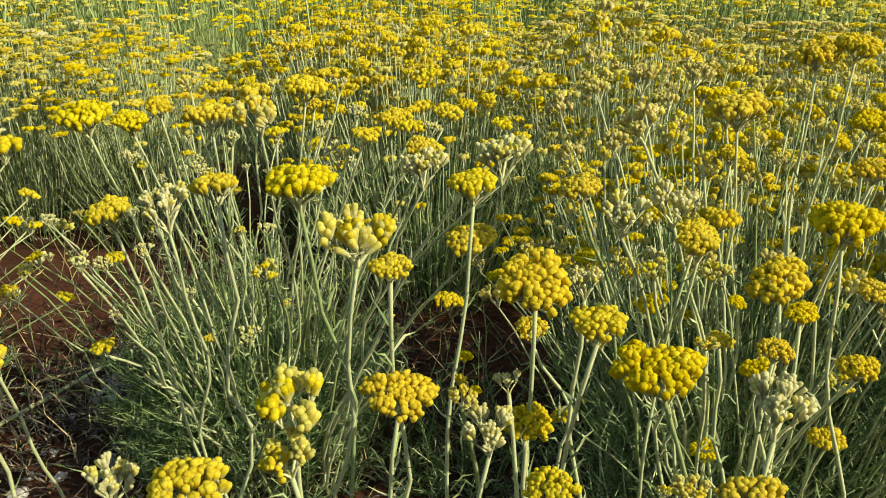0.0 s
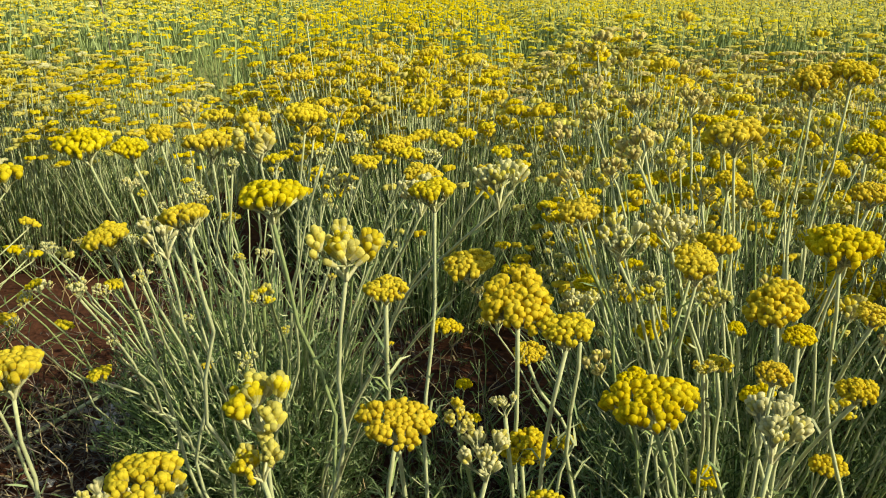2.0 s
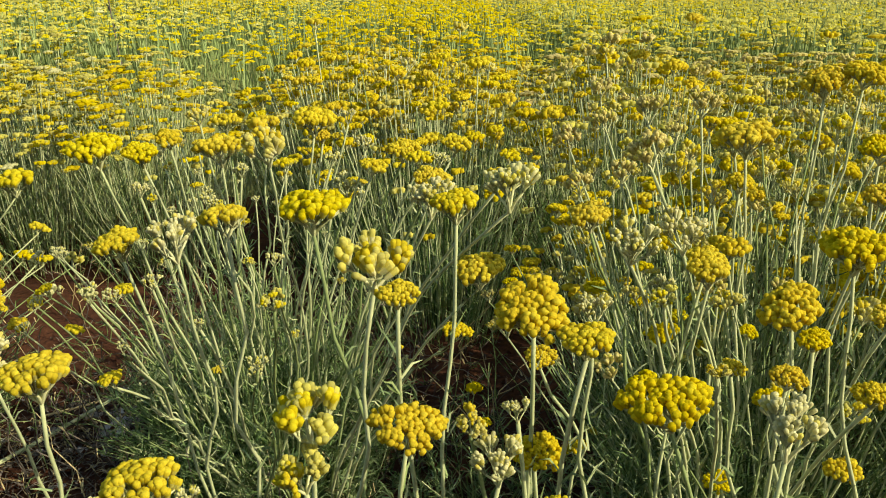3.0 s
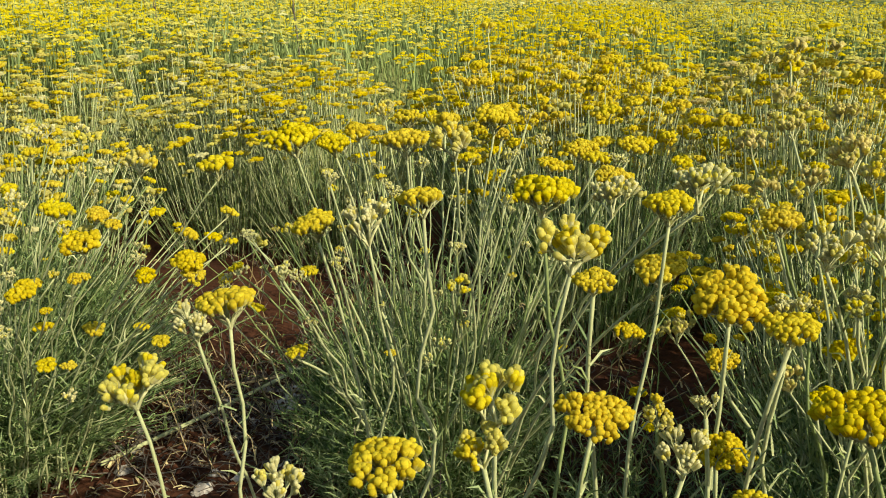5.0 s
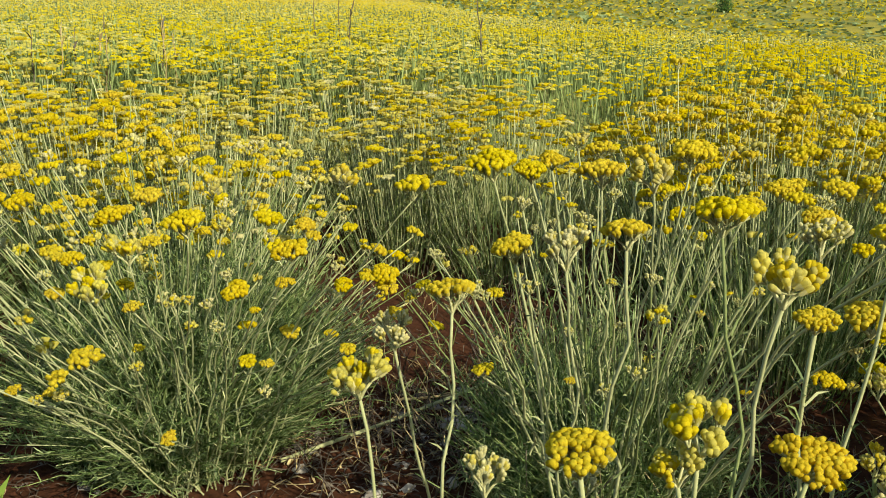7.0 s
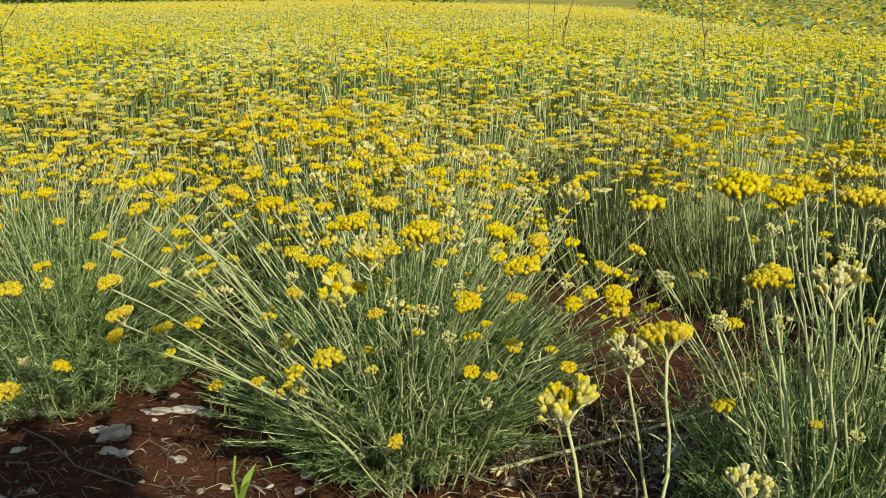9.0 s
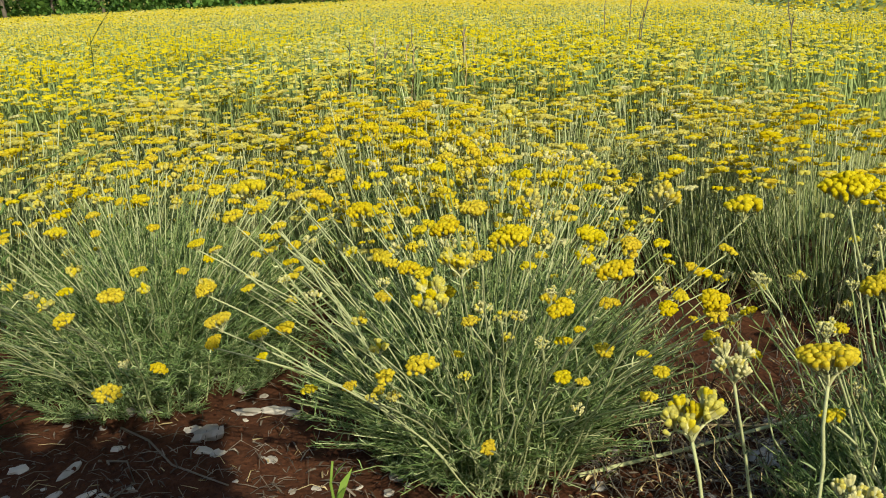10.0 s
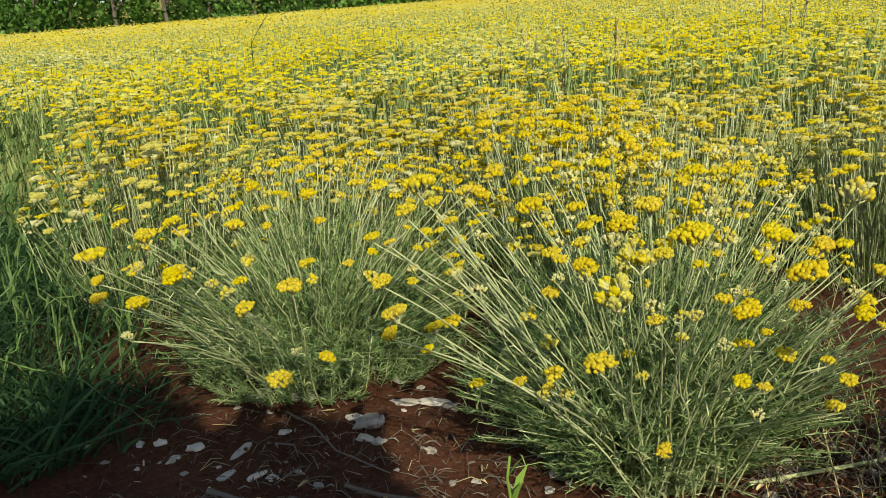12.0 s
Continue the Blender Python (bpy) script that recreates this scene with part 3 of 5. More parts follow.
hero("bush", "", (-0.772, 0.881), (-0.591, 0.622, 0.426), 0.053, "pale")
hero("bush", "", (-0.760, 0.883), (-0.556, 0.630, 0.405), 0.019, "yellow", 1)
hero("bush", "", (-0.786, 0.885), (-0.629, 0.634, 0.345), 0.037, "yellow", 1)
hero("bush", "", (-0.781, 0.914), (-0.616, 0.717, 0.223), 0.025, "gold", 1)
hero("bush", "", (-0.840, 0.898), (-0.785, 0.671, 0.265), 0.022, "gold", 1)
hero("bush", "", (-0.810, 0.894), (-0.700, 0.661, 0.280), 0.023, "pale", 1)
hero("bush", "", (-0.821, 0.892), (-0.730, 0.654, 0.271), 0.019, "pale", 1)
hero("bush", "", (-0.782, 0.903), (-0.618, 0.686, 0.315), 0.018, "pale", 1)
hero("bush", "", (-0.791, 0.914), (-0.645, 0.716, 0.430), 0.050, "pale")
hero("bush", "", (-0.785, 0.919), (-0.628, 0.731, 0.433), 0.024, "yellow", 1)
hero("bush", "", (-0.808, 0.925), (-0.694, 0.750, 0.455), 0.041, "gold", 1)
hero("bush", "", (-0.788, 0.941), (-0.636, 0.794, 0.442), 0.053, "yellow")
hero("bush", "", (-0.871, 0.938), (-0.873, 0.784, 0.447), 0.041, "gold", 1)
hero("bush", "", (-0.817, 0.912), (-0.718, 0.712, 0.412), 0.031, "gold", 1)
hero("bush", "", (-0.823, 0.960), (-0.737, 0.847, 0.452), 0.041, "yellow", 1)
hero("bush", "", (-0.815, 0.989), (-0.714, 0.930, 0.450), 0.047, "pale", 1)
hero("bush", "", (-0.759, 0.932), (-0.553, 0.769, 0.383), 0.036, "gold", 1)
hero("bush", "", (-0.751, 0.965), (-0.531, 0.862, 0.432), 0.031, "gold", 1)
hero("bush", "", (-0.721, 0.974), (-0.445, 0.889, 0.381), 0.039, "gold", 1)
hero("bush", "", (-0.721, 0.973), (-0.443, 0.884, 0.364), 0.031, "yellow", 1)
hero("bush", "", (-0.748, 0.952), (-0.523, 0.826, 0.416), 0.045, "gold", 1)
hero("bush", "", (-0.774, 0.972), (-0.596, 0.882, 0.430), 0.040, "yellow", 1)
hero("bush", "", (-0.735, 0.966), (-0.486, 0.865, 0.367), 0.028, "gold", 1)
hero("bush", "", (-0.730, 1.017), (-0.471, 1.012, 0.454), 0.052, "yellow", 1)
hero("bush", "", (-0.767, 1.019), (-0.577, 1.018, 0.455), 0.051, "pale", 1)
hero("bush", "", (-0.749, 0.947), (-0.524, 0.812, 0.380), 0.024, "gold", 1)
hero("bush", "", (-0.772, 0.921), (-0.590, 0.737, 0.372), 0.018, "pale", 1)
hero("bush", "", (-0.767, 0.936), (-0.576, 0.781, 0.388), 0.021, "bud", 1)
hero("bush", "", (-0.762, 0.924), (-0.562, 0.746, 0.345), 0.021, "bud", 1)
hero("bush", "", (-0.753, 0.933), (-0.534, 0.771, 0.359), 0.015, "gold", 1)
hero("bush", "", (-0.823, 0.904), (-0.734, 0.687, 0.395), 0.023, "bud", 1)
hero("bush", "", (-0.776, 0.918), (-0.602, 0.728, 0.372), 0.020, "pale", 1)
hero("bush", "", (-0.744, 0.975), (-0.509, 0.891, 0.375), 0.022, "bud", 1)
hero("bush", "", (-0.917, 0.910), (-1.005, 0.707, 0.475), 0.057, "yellow", 1)
hero("bush", "", (-0.917, 0.938), (-1.006, 0.785, 0.449), 0.032, "yellow", 1)
hero("bush", "", (-0.905, 0.893), (-0.971, 0.658, 0.450), 0.036, "yellow", 1)
hero("bush", "", (-0.880, 0.898), (-0.897, 0.672, 0.442), 0.024, "yellow", 1)
hero("bush", "", (-0.899, 0.904), (-0.952, 0.688, 0.457), 0.029, "yellow", 1)
hero("bush", "", (-0.870, 0.907), (-0.871, 0.697, 0.419), 0.025, "bud", 1)
hero("bush", "", (-0.861, 0.885), (-0.845, 0.635, 0.392), 0.024, "bud", 1)
hero("bush", "", (-0.788, 0.961), (-0.637, 0.852, 0.425), 0.033, "pale", 1)
hero("bush", "", (-0.780, 0.900), (-0.838, 0.542, 0.373), 0.036, "yellow")
hero("bush", "", (-0.765, 0.890), (-0.810, 0.572, 0.354), 0.025, "yellow")
hero("bush", "", (-0.760, 0.915), (-0.844, 0.536, 0.349), 0.025, "gold")
hero("bush", "", (-0.835, 0.905), (-0.893, 0.564, 0.394), 0.030, "yellow")
hero("bush", "", (-0.860, 0.935), (-0.949, 0.590, 0.431), 0.024, "yellow")
hero("bush", "", (-0.850, 0.940), (-0.936, 0.606, 0.422), 0.019, "yellow")
hero("edge", "", (-1.407, 0.736), (-1.048, 0.523, 0.368), 0.038, "yellow", 1)
hero("edge", "", (-1.467, 0.754), (-1.220, 0.574, 0.175), 0.046, "yellow", 1)
hero("edge", "", (-1.438, 0.726), (-1.136, 0.497, 0.325), 0.033, "yellow", 1)
hero("edge", "", (-1.458, 0.727), (-1.194, 0.498, 0.333), 0.026, "pale", 1)
hero("edge", "", (-1.458, 0.778), (-1.195, 0.643, 0.195), 0.032, "gold", 1)
hero("edge", "", (-1.488, 0.693), (-1.279, 0.400, 0.326), 0.039, "yellow", 1)
hero("edge", "", (-1.525, 0.713), (-1.386, 0.459, 0.397), 0.041, "yellow", 1)
hero("edge", "", (-1.554, 0.739), (-1.469, 0.534, 0.392), 0.036, "yellow", 1)
hero("edge", "", (-1.510, 0.757), (-1.342, 0.585, 0.394), 0.037, "yellow", 1)
hero("edge", "", (-1.485, 0.712), (-1.271, 0.455, 0.358), 0.045, "gold", 1)
hero("edge", "", (-1.524, 0.706), (-1.382, 0.438, 0.351), 0.029, "pale", 1)
hero("edge", "", (-1.451, 0.757), (-1.176, 0.585, 0.223), 0.022, "bud", 1)
hero("edge", "", (-1.485, 0.685), (-1.271, 0.379, 0.281), 0.021, "bud", 1)
hero("edge", "", (-1.509, 0.740), (-1.339, 0.535, 0.308), 0.028, "pale", 1)
hero("edge", "", (-1.519, 0.684), (-1.370, 0.375, 0.386), 0.053, "yellow", 1)
hero("edge", "", (-1.495, 0.698), (-1.301, 0.415, 0.369), 0.027, "pale", 1)
hero("edge", "", (-1.500, 0.680), (-1.314, 0.365, 0.362), 0.029, "gold", 1)
hero("edge", "", (-1.498, 0.678), (-1.309, 0.359, 0.338), 0.034, "gold", 1)
hero("edge", "", (-1.476, 0.689), (-1.246, 0.391, 0.337), 0.030, "gold", 1)
hero("edge", "", (-1.489, 0.715), (-1.282, 0.464, 0.357), 0.043, "yellow", 1)
hero("edge", "", (-1.563, 0.725), (-1.493, 0.492, 0.376), 0.040, "yellow", 1)
hero("edge", "", (-1.567, 0.714), (-1.507, 0.463, 0.397), 0.032, "yellow", 1)
hero("edge", "", (-1.558, 0.742), (-1.479, 0.541, 0.387), 0.034, "yellow", 1)
hero("edge", "", (-1.512, 0.760), (-1.349, 0.593, 0.390), 0.031, "yellow", 1)
hero("edge", "", (-1.490, 0.685), (-1.286, 0.379, 0.279), 0.021, "bud", 1)
hero("edge", "", (-1.461, 0.729), (-1.204, 0.504, 0.329), 0.028, "pale", 1)
plant("low", 0.02, 1.08, "low leafy immortelle plant with few dull heads in the gap")
fill("low", 8, 0.16, 0.24, ("gold", "bud", "pale"), 26, 1, 0.5, 40, 0.022, shoots=2)
fill("middle", 60, 0.25, 0.45, ("bud", "bud", "bud", "pale", "yellow"), 21, 1, 0.45, 44, 0.019, (-0.03, -0.02), shoots=9, rim=0.8, wide=0.85, tall=0.66)
fill("front", 6, 0.12, 0.26, ("bud", "pale"), 22, 1, 0.7, 40, 0.016, (0.06, 0.05))
fill("right", 150, 0.33, 0.48, ("gold", "gold", "pale", "spent", "pale"), 23, 1, 0.4, 46, 0.029, (0.03, 0.10), shoots=2, wide=0.75, even=0.70, low=1)
fill("bush", 190, 0.42, 0.44, ("yellow", "yellow", "yellow", "pale", "gold", "bud", "bud"), 24, 2, 0.26, 60, 0.025, (-0.02, 0.05), shoots=7, rim=0.5, wide=0.8, even=0.72, root=0.33, low=3)
plant("corner", -1.98, 0.98, "low immortelle bush at the corner of the row beside grass")
fill("corner", 70, 0.30, 0.38, ("yellow", "yellow", "pale", "gold"), 27, 2, 0.26, 44, 0.026, (0.0, 0.1), shoots=6, root=0.4)
fill("edge", 140, 0.42, 0.40, ("yellow", "yellow", "pale", "gold"), 25, 2, 0.28, 58, 0.026, (-0.02, 0.06), shoots=7, root=0.3, rim=0.75)


# ---- bushes of the field ----
def field_bush(kinds, stems, radius, height, seed, label, level=2, shoots=4, leaves=13):
    """One bush: its stems and shoots joined, every head a part."""
    rng = random.Random(seed)
    ob = tagged(new("immortelle_bush"), label, "flowering plant", "bushes of the field")
    geo, heads = Geo(), []
    for i in range(stems):
        a, q = rng.uniform(0, 6.28), math.sqrt(rng.random())
        tx, ty = q * radius * math.cos(a), q * radius * math.sin(a)
        tz = height * (1 - 0.32 * q ** 2.2) * (rng.uniform(0.86, 1.02) if rng.random() < 0.9 else rng.uniform(1.02, 1.16))
        d = stem_geo(geo, (tx * 0.45, ty * 0.45, 0), (tx, ty, tz), (0, 0, tz * 0.08), 0.0016, 0.0011, rng, 9, STEM_GREY if rng.random() < 0.6 else STEM, (LEAF, LEAF_GREY), 4, 3, 0.02, 0.1, 0.8)
        heads.append((Vector((tx, ty, tz)), (d * 0.4 + Vector((rng.gauss(0, 0.1), rng.gauss(0, 0.1), 1))).normalized(), rng.choice(kinds), rng.uniform(0.55, 1.15)))
    for i in range(stems * shoots):
        a, q = rng.uniform(0, 6.28), math.sqrt(rng.random())
        tx, ty = q * radius * math.cos(a), q * radius * math.sin(a)
        tz = height * rng.uniform(0.35, 0.85) * (1 - 0.3 * q * q)
        stem_geo(geo, (tx * 0.6, ty * 0.6, 0), (tx, ty, tz), (0, 0, tz * 0.05), 0.0012, 0.0007, rng, leaves, rng.choice((STEM, LEAF, STEM_GREY)), (LEAF, LEAF_GREY), 2, 3, 0.025, 0.1, 1.0)
    tagged(part("foliage", geo.mesh("bush_foliage"), ob, "thin grey-green stems and leaves"), kind="stuff")
    small = Geo()
    for i in range(stems):
        a, q = rng.uniform(0, 6.28), math.sqrt(rng.random())
        x, y, r = q * radius * 1.05 * math.cos(a), q * radius * 1.05 * math.sin(a), rng.uniform(0.007, 0.0125)
        z = height * (1 - 0.32 * q ** 2.2) * rng.uniform(0.78, 0.99)
        small.tube([Vector((x * 0.9, y * 0.9, z * 0.55)), Vector((x, y, z))], [0.001, 0.0008], 3, STEM_GREY)
        tone = {"spent": FADED, "bud": BUD, "pale": LEMON, "gold": GOLD, "yellow": YELLOW}[rng.choice(kinds)] if i % 2 else LEMON
        for b in range(5):
            t = b * 1.4 + a
            off = 0.0 if b == 0 else r * 0.62
            floret(small, Vector((x + off * math.cos(t), y + off * math.sin(t), z + r * 0.1 * rng.random())), Vector((rng.gauss(0, 0.15), rng.gauss(0, 0.15), 1)).normalized(), r * 0.55, r * 0.6, tone, tone, 2)
    tagged(part("bloom", small.mesh("bloom"), ob, "small pale and yellow flower heads among the larger"), kind="stuff")
    for p, axis, kind, s in heads:
        part("flower_head", rng.choice(HEADS[kind, level]), ob, "", Matrix.Translation(p) @ turn_to(axis, rng.uniform(0, 6.28)) @ Matrix.Scale(s * 0.82, 4))
    return ob


MASTERS = {}
for near, level, shoots, leaves in ((True, 2, 3, 10), (False, 3, 2, 7)):
    MASTERS["yellow", near] = [field_bush(("yellow", "yellow", "yellow", "yellow", "pale", "pale", "bud"), (88 if near else 82), 0.27, 0.46, 31 + i, "immortelle bush with many flat yellow heads", level, shoots, leaves) for i in range(3)]
    MASTERS["gold", near] = [field_bush(("gold", "gold", "gold", "yellow"), (92 if near else 86), 0.27, 0.46, 41 + i, "immortelle bush thick with deep golden heads", level, shoots, leaves) for i in range(2)]
    MASTERS["pale", near] = [field_bush(("spent", "pale", "pale", "gold", "gold"), (92 if near else 86), 0.27, 0.47, 51 + i, "immortelle bush with faded straw-coloured heads", level, shoots, leaves) for i in range(2)]


def open_soil(x, y):
    """Where the soil lies bare: the track before the bushes and the gap between two of them."""
    d, az = math.hypot(x, y - 0.1), math.degrees(math.atan2(-x, y - 0.1))
    reach = float(np.interp(az, (-60, -30, -12, -6, 2, 12, 20, 30, 38, 50, 60, 70, 76, 79, 95), (0.95, 1.0, 1.05, 1.3, 1.58, 1.72, 2.0, 1.9, 1.45, 1.72, 1.95, 2.1, 2.3, 3.0, 3.6)))
    return d < reach


FURROWS = (-0.87, 0.16)            # the rows run away from the track; low gaps part them


def furrow(x, y):
    """How near a place lies to a furrow between two rows: 1 in its middle, 0 on the rows."""
    bend = 0.06 * math.sin(y * 1.3)
    return max(0.0, 1 - min(abs(x + bend - f) for f in FURROWS) / 0.16)


def bush_kind(x, y, rng):
    d = math.hypot(x, y - 0.1)
    if FURROWS[0] < x < FURROWS[1] and d < 6:
        return "gold" if rng.random() < 0.9 else "yellow"
    if FURROWS[1] <= x and d < 3:
        return "pale" if rng.random() < 0.8 else "gold"
    return "gold" if rng.random() < 0.08 else "yellow"


def plant_field():
    rng = random.Random(77)
    used = set()
    step = 0.36
    for i in range(-14, 8):
        for j in range(0, 14):
            x, y = i * step + rng.gauss(0, 0.06), 0.2 + j * step + rng.gauss(0, 0.06)
            d, az = math.hypot(x, y - 0.1), math.degrees(math.atan2(-x, y - 0.1))
            if d > (3.05 if az > -34 else 1.7) or not -66 < az < 92 or open_soil(x, y) or furrow(x, y) > 0.4:
                continue
            kind = (bush_kind(x, y, rng), d < 2.0)
            k = rng.randrange(len(MASTERS[kind]))
            master = MASTERS[kind][k]
            m = pose(x, y, ground_z(x, y), 0, 0, rng.uniform(0, 360))
            if (kind, k) in used:
                ob = copy_thing(master, m)
            else:
                used.add((kind, k))
                ob = master
                ob.matrix_basis = m
            s = rng.uniform(0.88, 1.08)
            ob.scale = (s, s, s * rng.uniform(0.92, 1.05))


plant_field()


# ---- the field farther off ----
def far_field(name, d0, d1, count, size, sides, bumps, stalks, seed, mats, label):
    """Low domed heads on thin stalks strewn over a ring sector of the field."""
    rng = np.random.default_rng(seed)
    V, F, M = [], [], []
    made = 0
    while made < count:
        az = rng.uniform(-40, 98)
        d = math.sqrt(rng.uniform(d0 * d0, d1 * d1))
        end = float(np.interp(az, (-40, 12, 22, 30), (10.5, 10.5, 14, 27)))
        if d > end:
            made += 1
            continue
        x, y = -d * math.sin(radians(az)), 0.1 + d * math.cos(radians(az))
        if az > 78 and d < 3.2:
            made += 1
            continue
        patch = noise.noise(Vector((x * 0.5, y * 0.5, 7)))
        if patch < -0.28 and rng.random() < 0.45:
            made += 1
            continue
        dip = furrow(x, y) if d < 9 else 0.0
        green, dry = math.hypot(x + 3.25, (y - 2.1) * 0.8), math.hypot(x + 2.6, y - 2.35)
        if rng.random() < max(0.5 * dip, 0.8 if green < 0.42 else 0.0, 0.6 if dry < 0.3 else 0.0):
            made += 1
            continue
        z = ground_z(x, y) + 0.45 - 0.10 * dip + 0.05 * noise.noise(Vector((x * 1.7, y * 1.7, 1))) + rng.normal(0, 0.026)
        r = size * rng.uniform(0.55, 1.15)
        tone = noise.noise(Vector((x * 0.9, y * 0.9, 20))) + rng.normal(0, 0.35)
        s = 2 if tone > 0.62 else (4 if tone < -0.75 else (1 if tone < -0.05 else 0))
        if FURROWS[0] < x < FURROWS[1] and d < 7 and rng.random() < 0.8:
            s = 2
        if x > FURROWS[1] and d < 6 and rng.random() < 0.5:
            s = 1
        lean = rng.normal(0, 0.14, 2)
        for b in range(bumps):
            k = len(V)
            a0, off = rng.uniform(0, 6.28), (0.0 if b == 0 else r * rng.uniform(0.45, 0.75))
            bx, by = off * math.cos(a0), off * math.sin(a0)
            bz = z + bx * lean[0] + by * lean[1] - 0.15 * off + 0.08 * r * rng.uniform(-1, 1)
            br = r * (0.62 if bumps > 2 else 0.85) * rng.uniform(0.75, 1.15)
            for i in range(sides):
                a = 2 * math.pi * i / sides + a0
                V.append((x + bx + br * math.cos(a), y + by + br * math.sin(a), bz - 0.22 * br))
            V.append((x + bx, y + by, bz + 0.45 * br))
            for i in range(sides):
                F.append((k + i, k + (i + 1) % sides, k + sides))
                M.append(s)
        w = 0.0013 * (1 + d / 8)
        for _ in range(stalks):
            k = len(V)
            ox, oy = rng.normal(0, 0.05, 2)
            a = rng.uniform(0, 3.14)
            c, e = math.cos(a) * w, math.sin(a) * w
            V.extend([(x + ox - c, y + oy - e, z - 0.26), (x + ox + c, y + oy + e, z - 0.26), (x + ox * 0.2 + c, y + oy * 0.2 + e, z), (x + ox * 0.2 - c, y + oy * 0.2 - e, z)])
            F.append((k, k + 1, k + 2, k + 3))
            M.append(3)
        made += 1
    me = bpy.data.meshes.new(name)
    me.from_pydata(V, [], F)
    for m in mats:
        me.materials.append(m)
    me.polygons.foreach_set("material_index", M)
    tagged(new(name, me), label, "flower field", kind="stuff")


def undergrowth():
    """The closed mass of leaves under the far heads."""
    n = 170
    rings = [2.6 * 1.040 ** i for i in range(60)]
    V, F = [], []
    for r in rings:
        for k in range(n + 1):
            az = -42 + 142 * k / n
            end = float(np.interp(az, (-42, 12, 22, 30), (10.5, 10.5, 14, 27)))
            d = min(r, end)
            x, y = -d * math.sin(radians(az)), 0.1 + d * math.cos(radians(az))
            z = ground_z(x, y) + 0.25 - 0.08 * furrow(x, y) + 0.08 * noise.noise(Vector((x * 1.7, y * 1.7, 1))) + 0.06 * noise.noise(Vector((x * 8, y * 8, 2)))
            closed = r < end and r > (2.7 if az < 77 else 3.4)
            V.append((x, y, z if closed else ground_z(x, y) - 0.05))
    for i in range(len(rings) - 1):
        for k in range(n):
            a = i * (n + 1) + k
            F.append((a, a + 1, a + n + 2, a + n + 1))
    me = bpy.data.meshes.new("undergrowth")
    me.from_pydata(V, [], F)
    me.materials.append(UNDER)
    me.polygons.foreach_set("use_smooth", [True] * len(F))
    tagged(new("undergrowth", me), "grey-green mass of stems under the distant flower heads", "undergrowth", kind="stuff")


undergrowth()
TONES = (YELLOW, LEMON, GOLD, STEM, BUD)
far_field("flower_field", 2.8, 6.5, 48000, 0.0165, 5, 4, 1, 3, TONES, "field of yellow immortelle heads on thin stalks")
far_field("further_flower_field", 6.5, 12.0, 75000, 0.0195, 5, 1, 1, 5, TONES, "further part of the yellow flower field")
far_field("distant_flower_field", 12.0, 27.0, 85000, 0.029, 5, 1, 0, 4, TONES, "distant yellow flower field up to the trees")


# ---- the trees behind the field ----
def tree_mesh(seed, height, spread, low=0.0, clump=1.0, many=60):
    rng = random.Random(seed)
    trunk, crown = Geo(), Geo()
    trunk.tube([Vector((rng.gauss(0, 0.06) * i, rng.gauss(0, 0.06) * i, height * 0.17 * i)) for i in range(5)], [0.07, 0.06, 0.05, 0.04, 0.02], 7, BARK)
    for i in range(9):
        a, z = rng.uniform(0, 6.28), height * rng.uniform(0.12, 0.6)
        z = max(z, low * height)
        end = Vector((math.cos(a) * spread * 0.7, math.sin(a) * spread * 0.7, z + height * 0.22))
        trunk.tube([Vector((0, 0, z)), end * 0.5 + Vector((0, 0, z * 0.5)), end], [0.05, 0.035, 0.015], 5, BARK)
    clumps = []
    for i in range(many):
        a, z = rng.uniform(0, 6.28), low + (1 - low) * rng.random() ** 1.2
        w = spread * (0.55 + 0.45 * math.sin(math.pi * min(1, z * 1.05))) * math.sqrt(rng.random())
        clumps.append((Vector((math.cos(a) * w, math.sin(a) * w, z * height)), clump * rng.uniform(0.35, 0.75)))
    for c, r in clumps:
        for _ in range(28):
            v = Vector((rng.gauss(0, 1), rng.gauss(0, 1), rng.gauss(0, 0.8))).normalized() * r * rng.uniform(0.4, 1.0)
            d = Vector((rng.gauss(0, 1), rng.gauss(0, 1), rng.gauss(0, 1))).normalized()
            s = d.orthogonal().normalized()
            L = rng.uniform(0.12, 0.22)
            p = c + v
            crown.add([p, p + d * L * 0.5 + s * L * 0.35, p + d * L, p + d * L * 0.5 - s * L * 0.35], [(0, 1, 2, 3)], TREE_LEAF)
    return trunk.mesh("trunk"), crown.mesh("crown", False)


def tree_line():
    rng = random.Random(8)
    models = [tree_mesh(60 + i, 4.2, 1.5) for i in range(4)]
    for i in range(50):
        az = 38 + i * 1.3 + rng.gauss(0, 0.3)
        d = 29.0 + (i % 2) * 1.8 + rng.uniform(0, 1.2)
        x, y = -d * math.sin(radians(az)), 0.1 + d * math.cos(radians(az))
        t, c = models[rng.randrange(4)]
        ob = tagged(new("tree"), "leafy dark green tree at the edge of the field", "tree", "trees along the field")
        s = rng.uniform(0.8, 1.25)
        ob.matrix_basis = pose(x, y, ground_z(x, y) - 0.05, 0, 0, rng.uniform(0, 360)) @ Matrix.Scale(s, 4)
        part("trunk", t, ob)
        part("crown", c, ob)


tree_line()


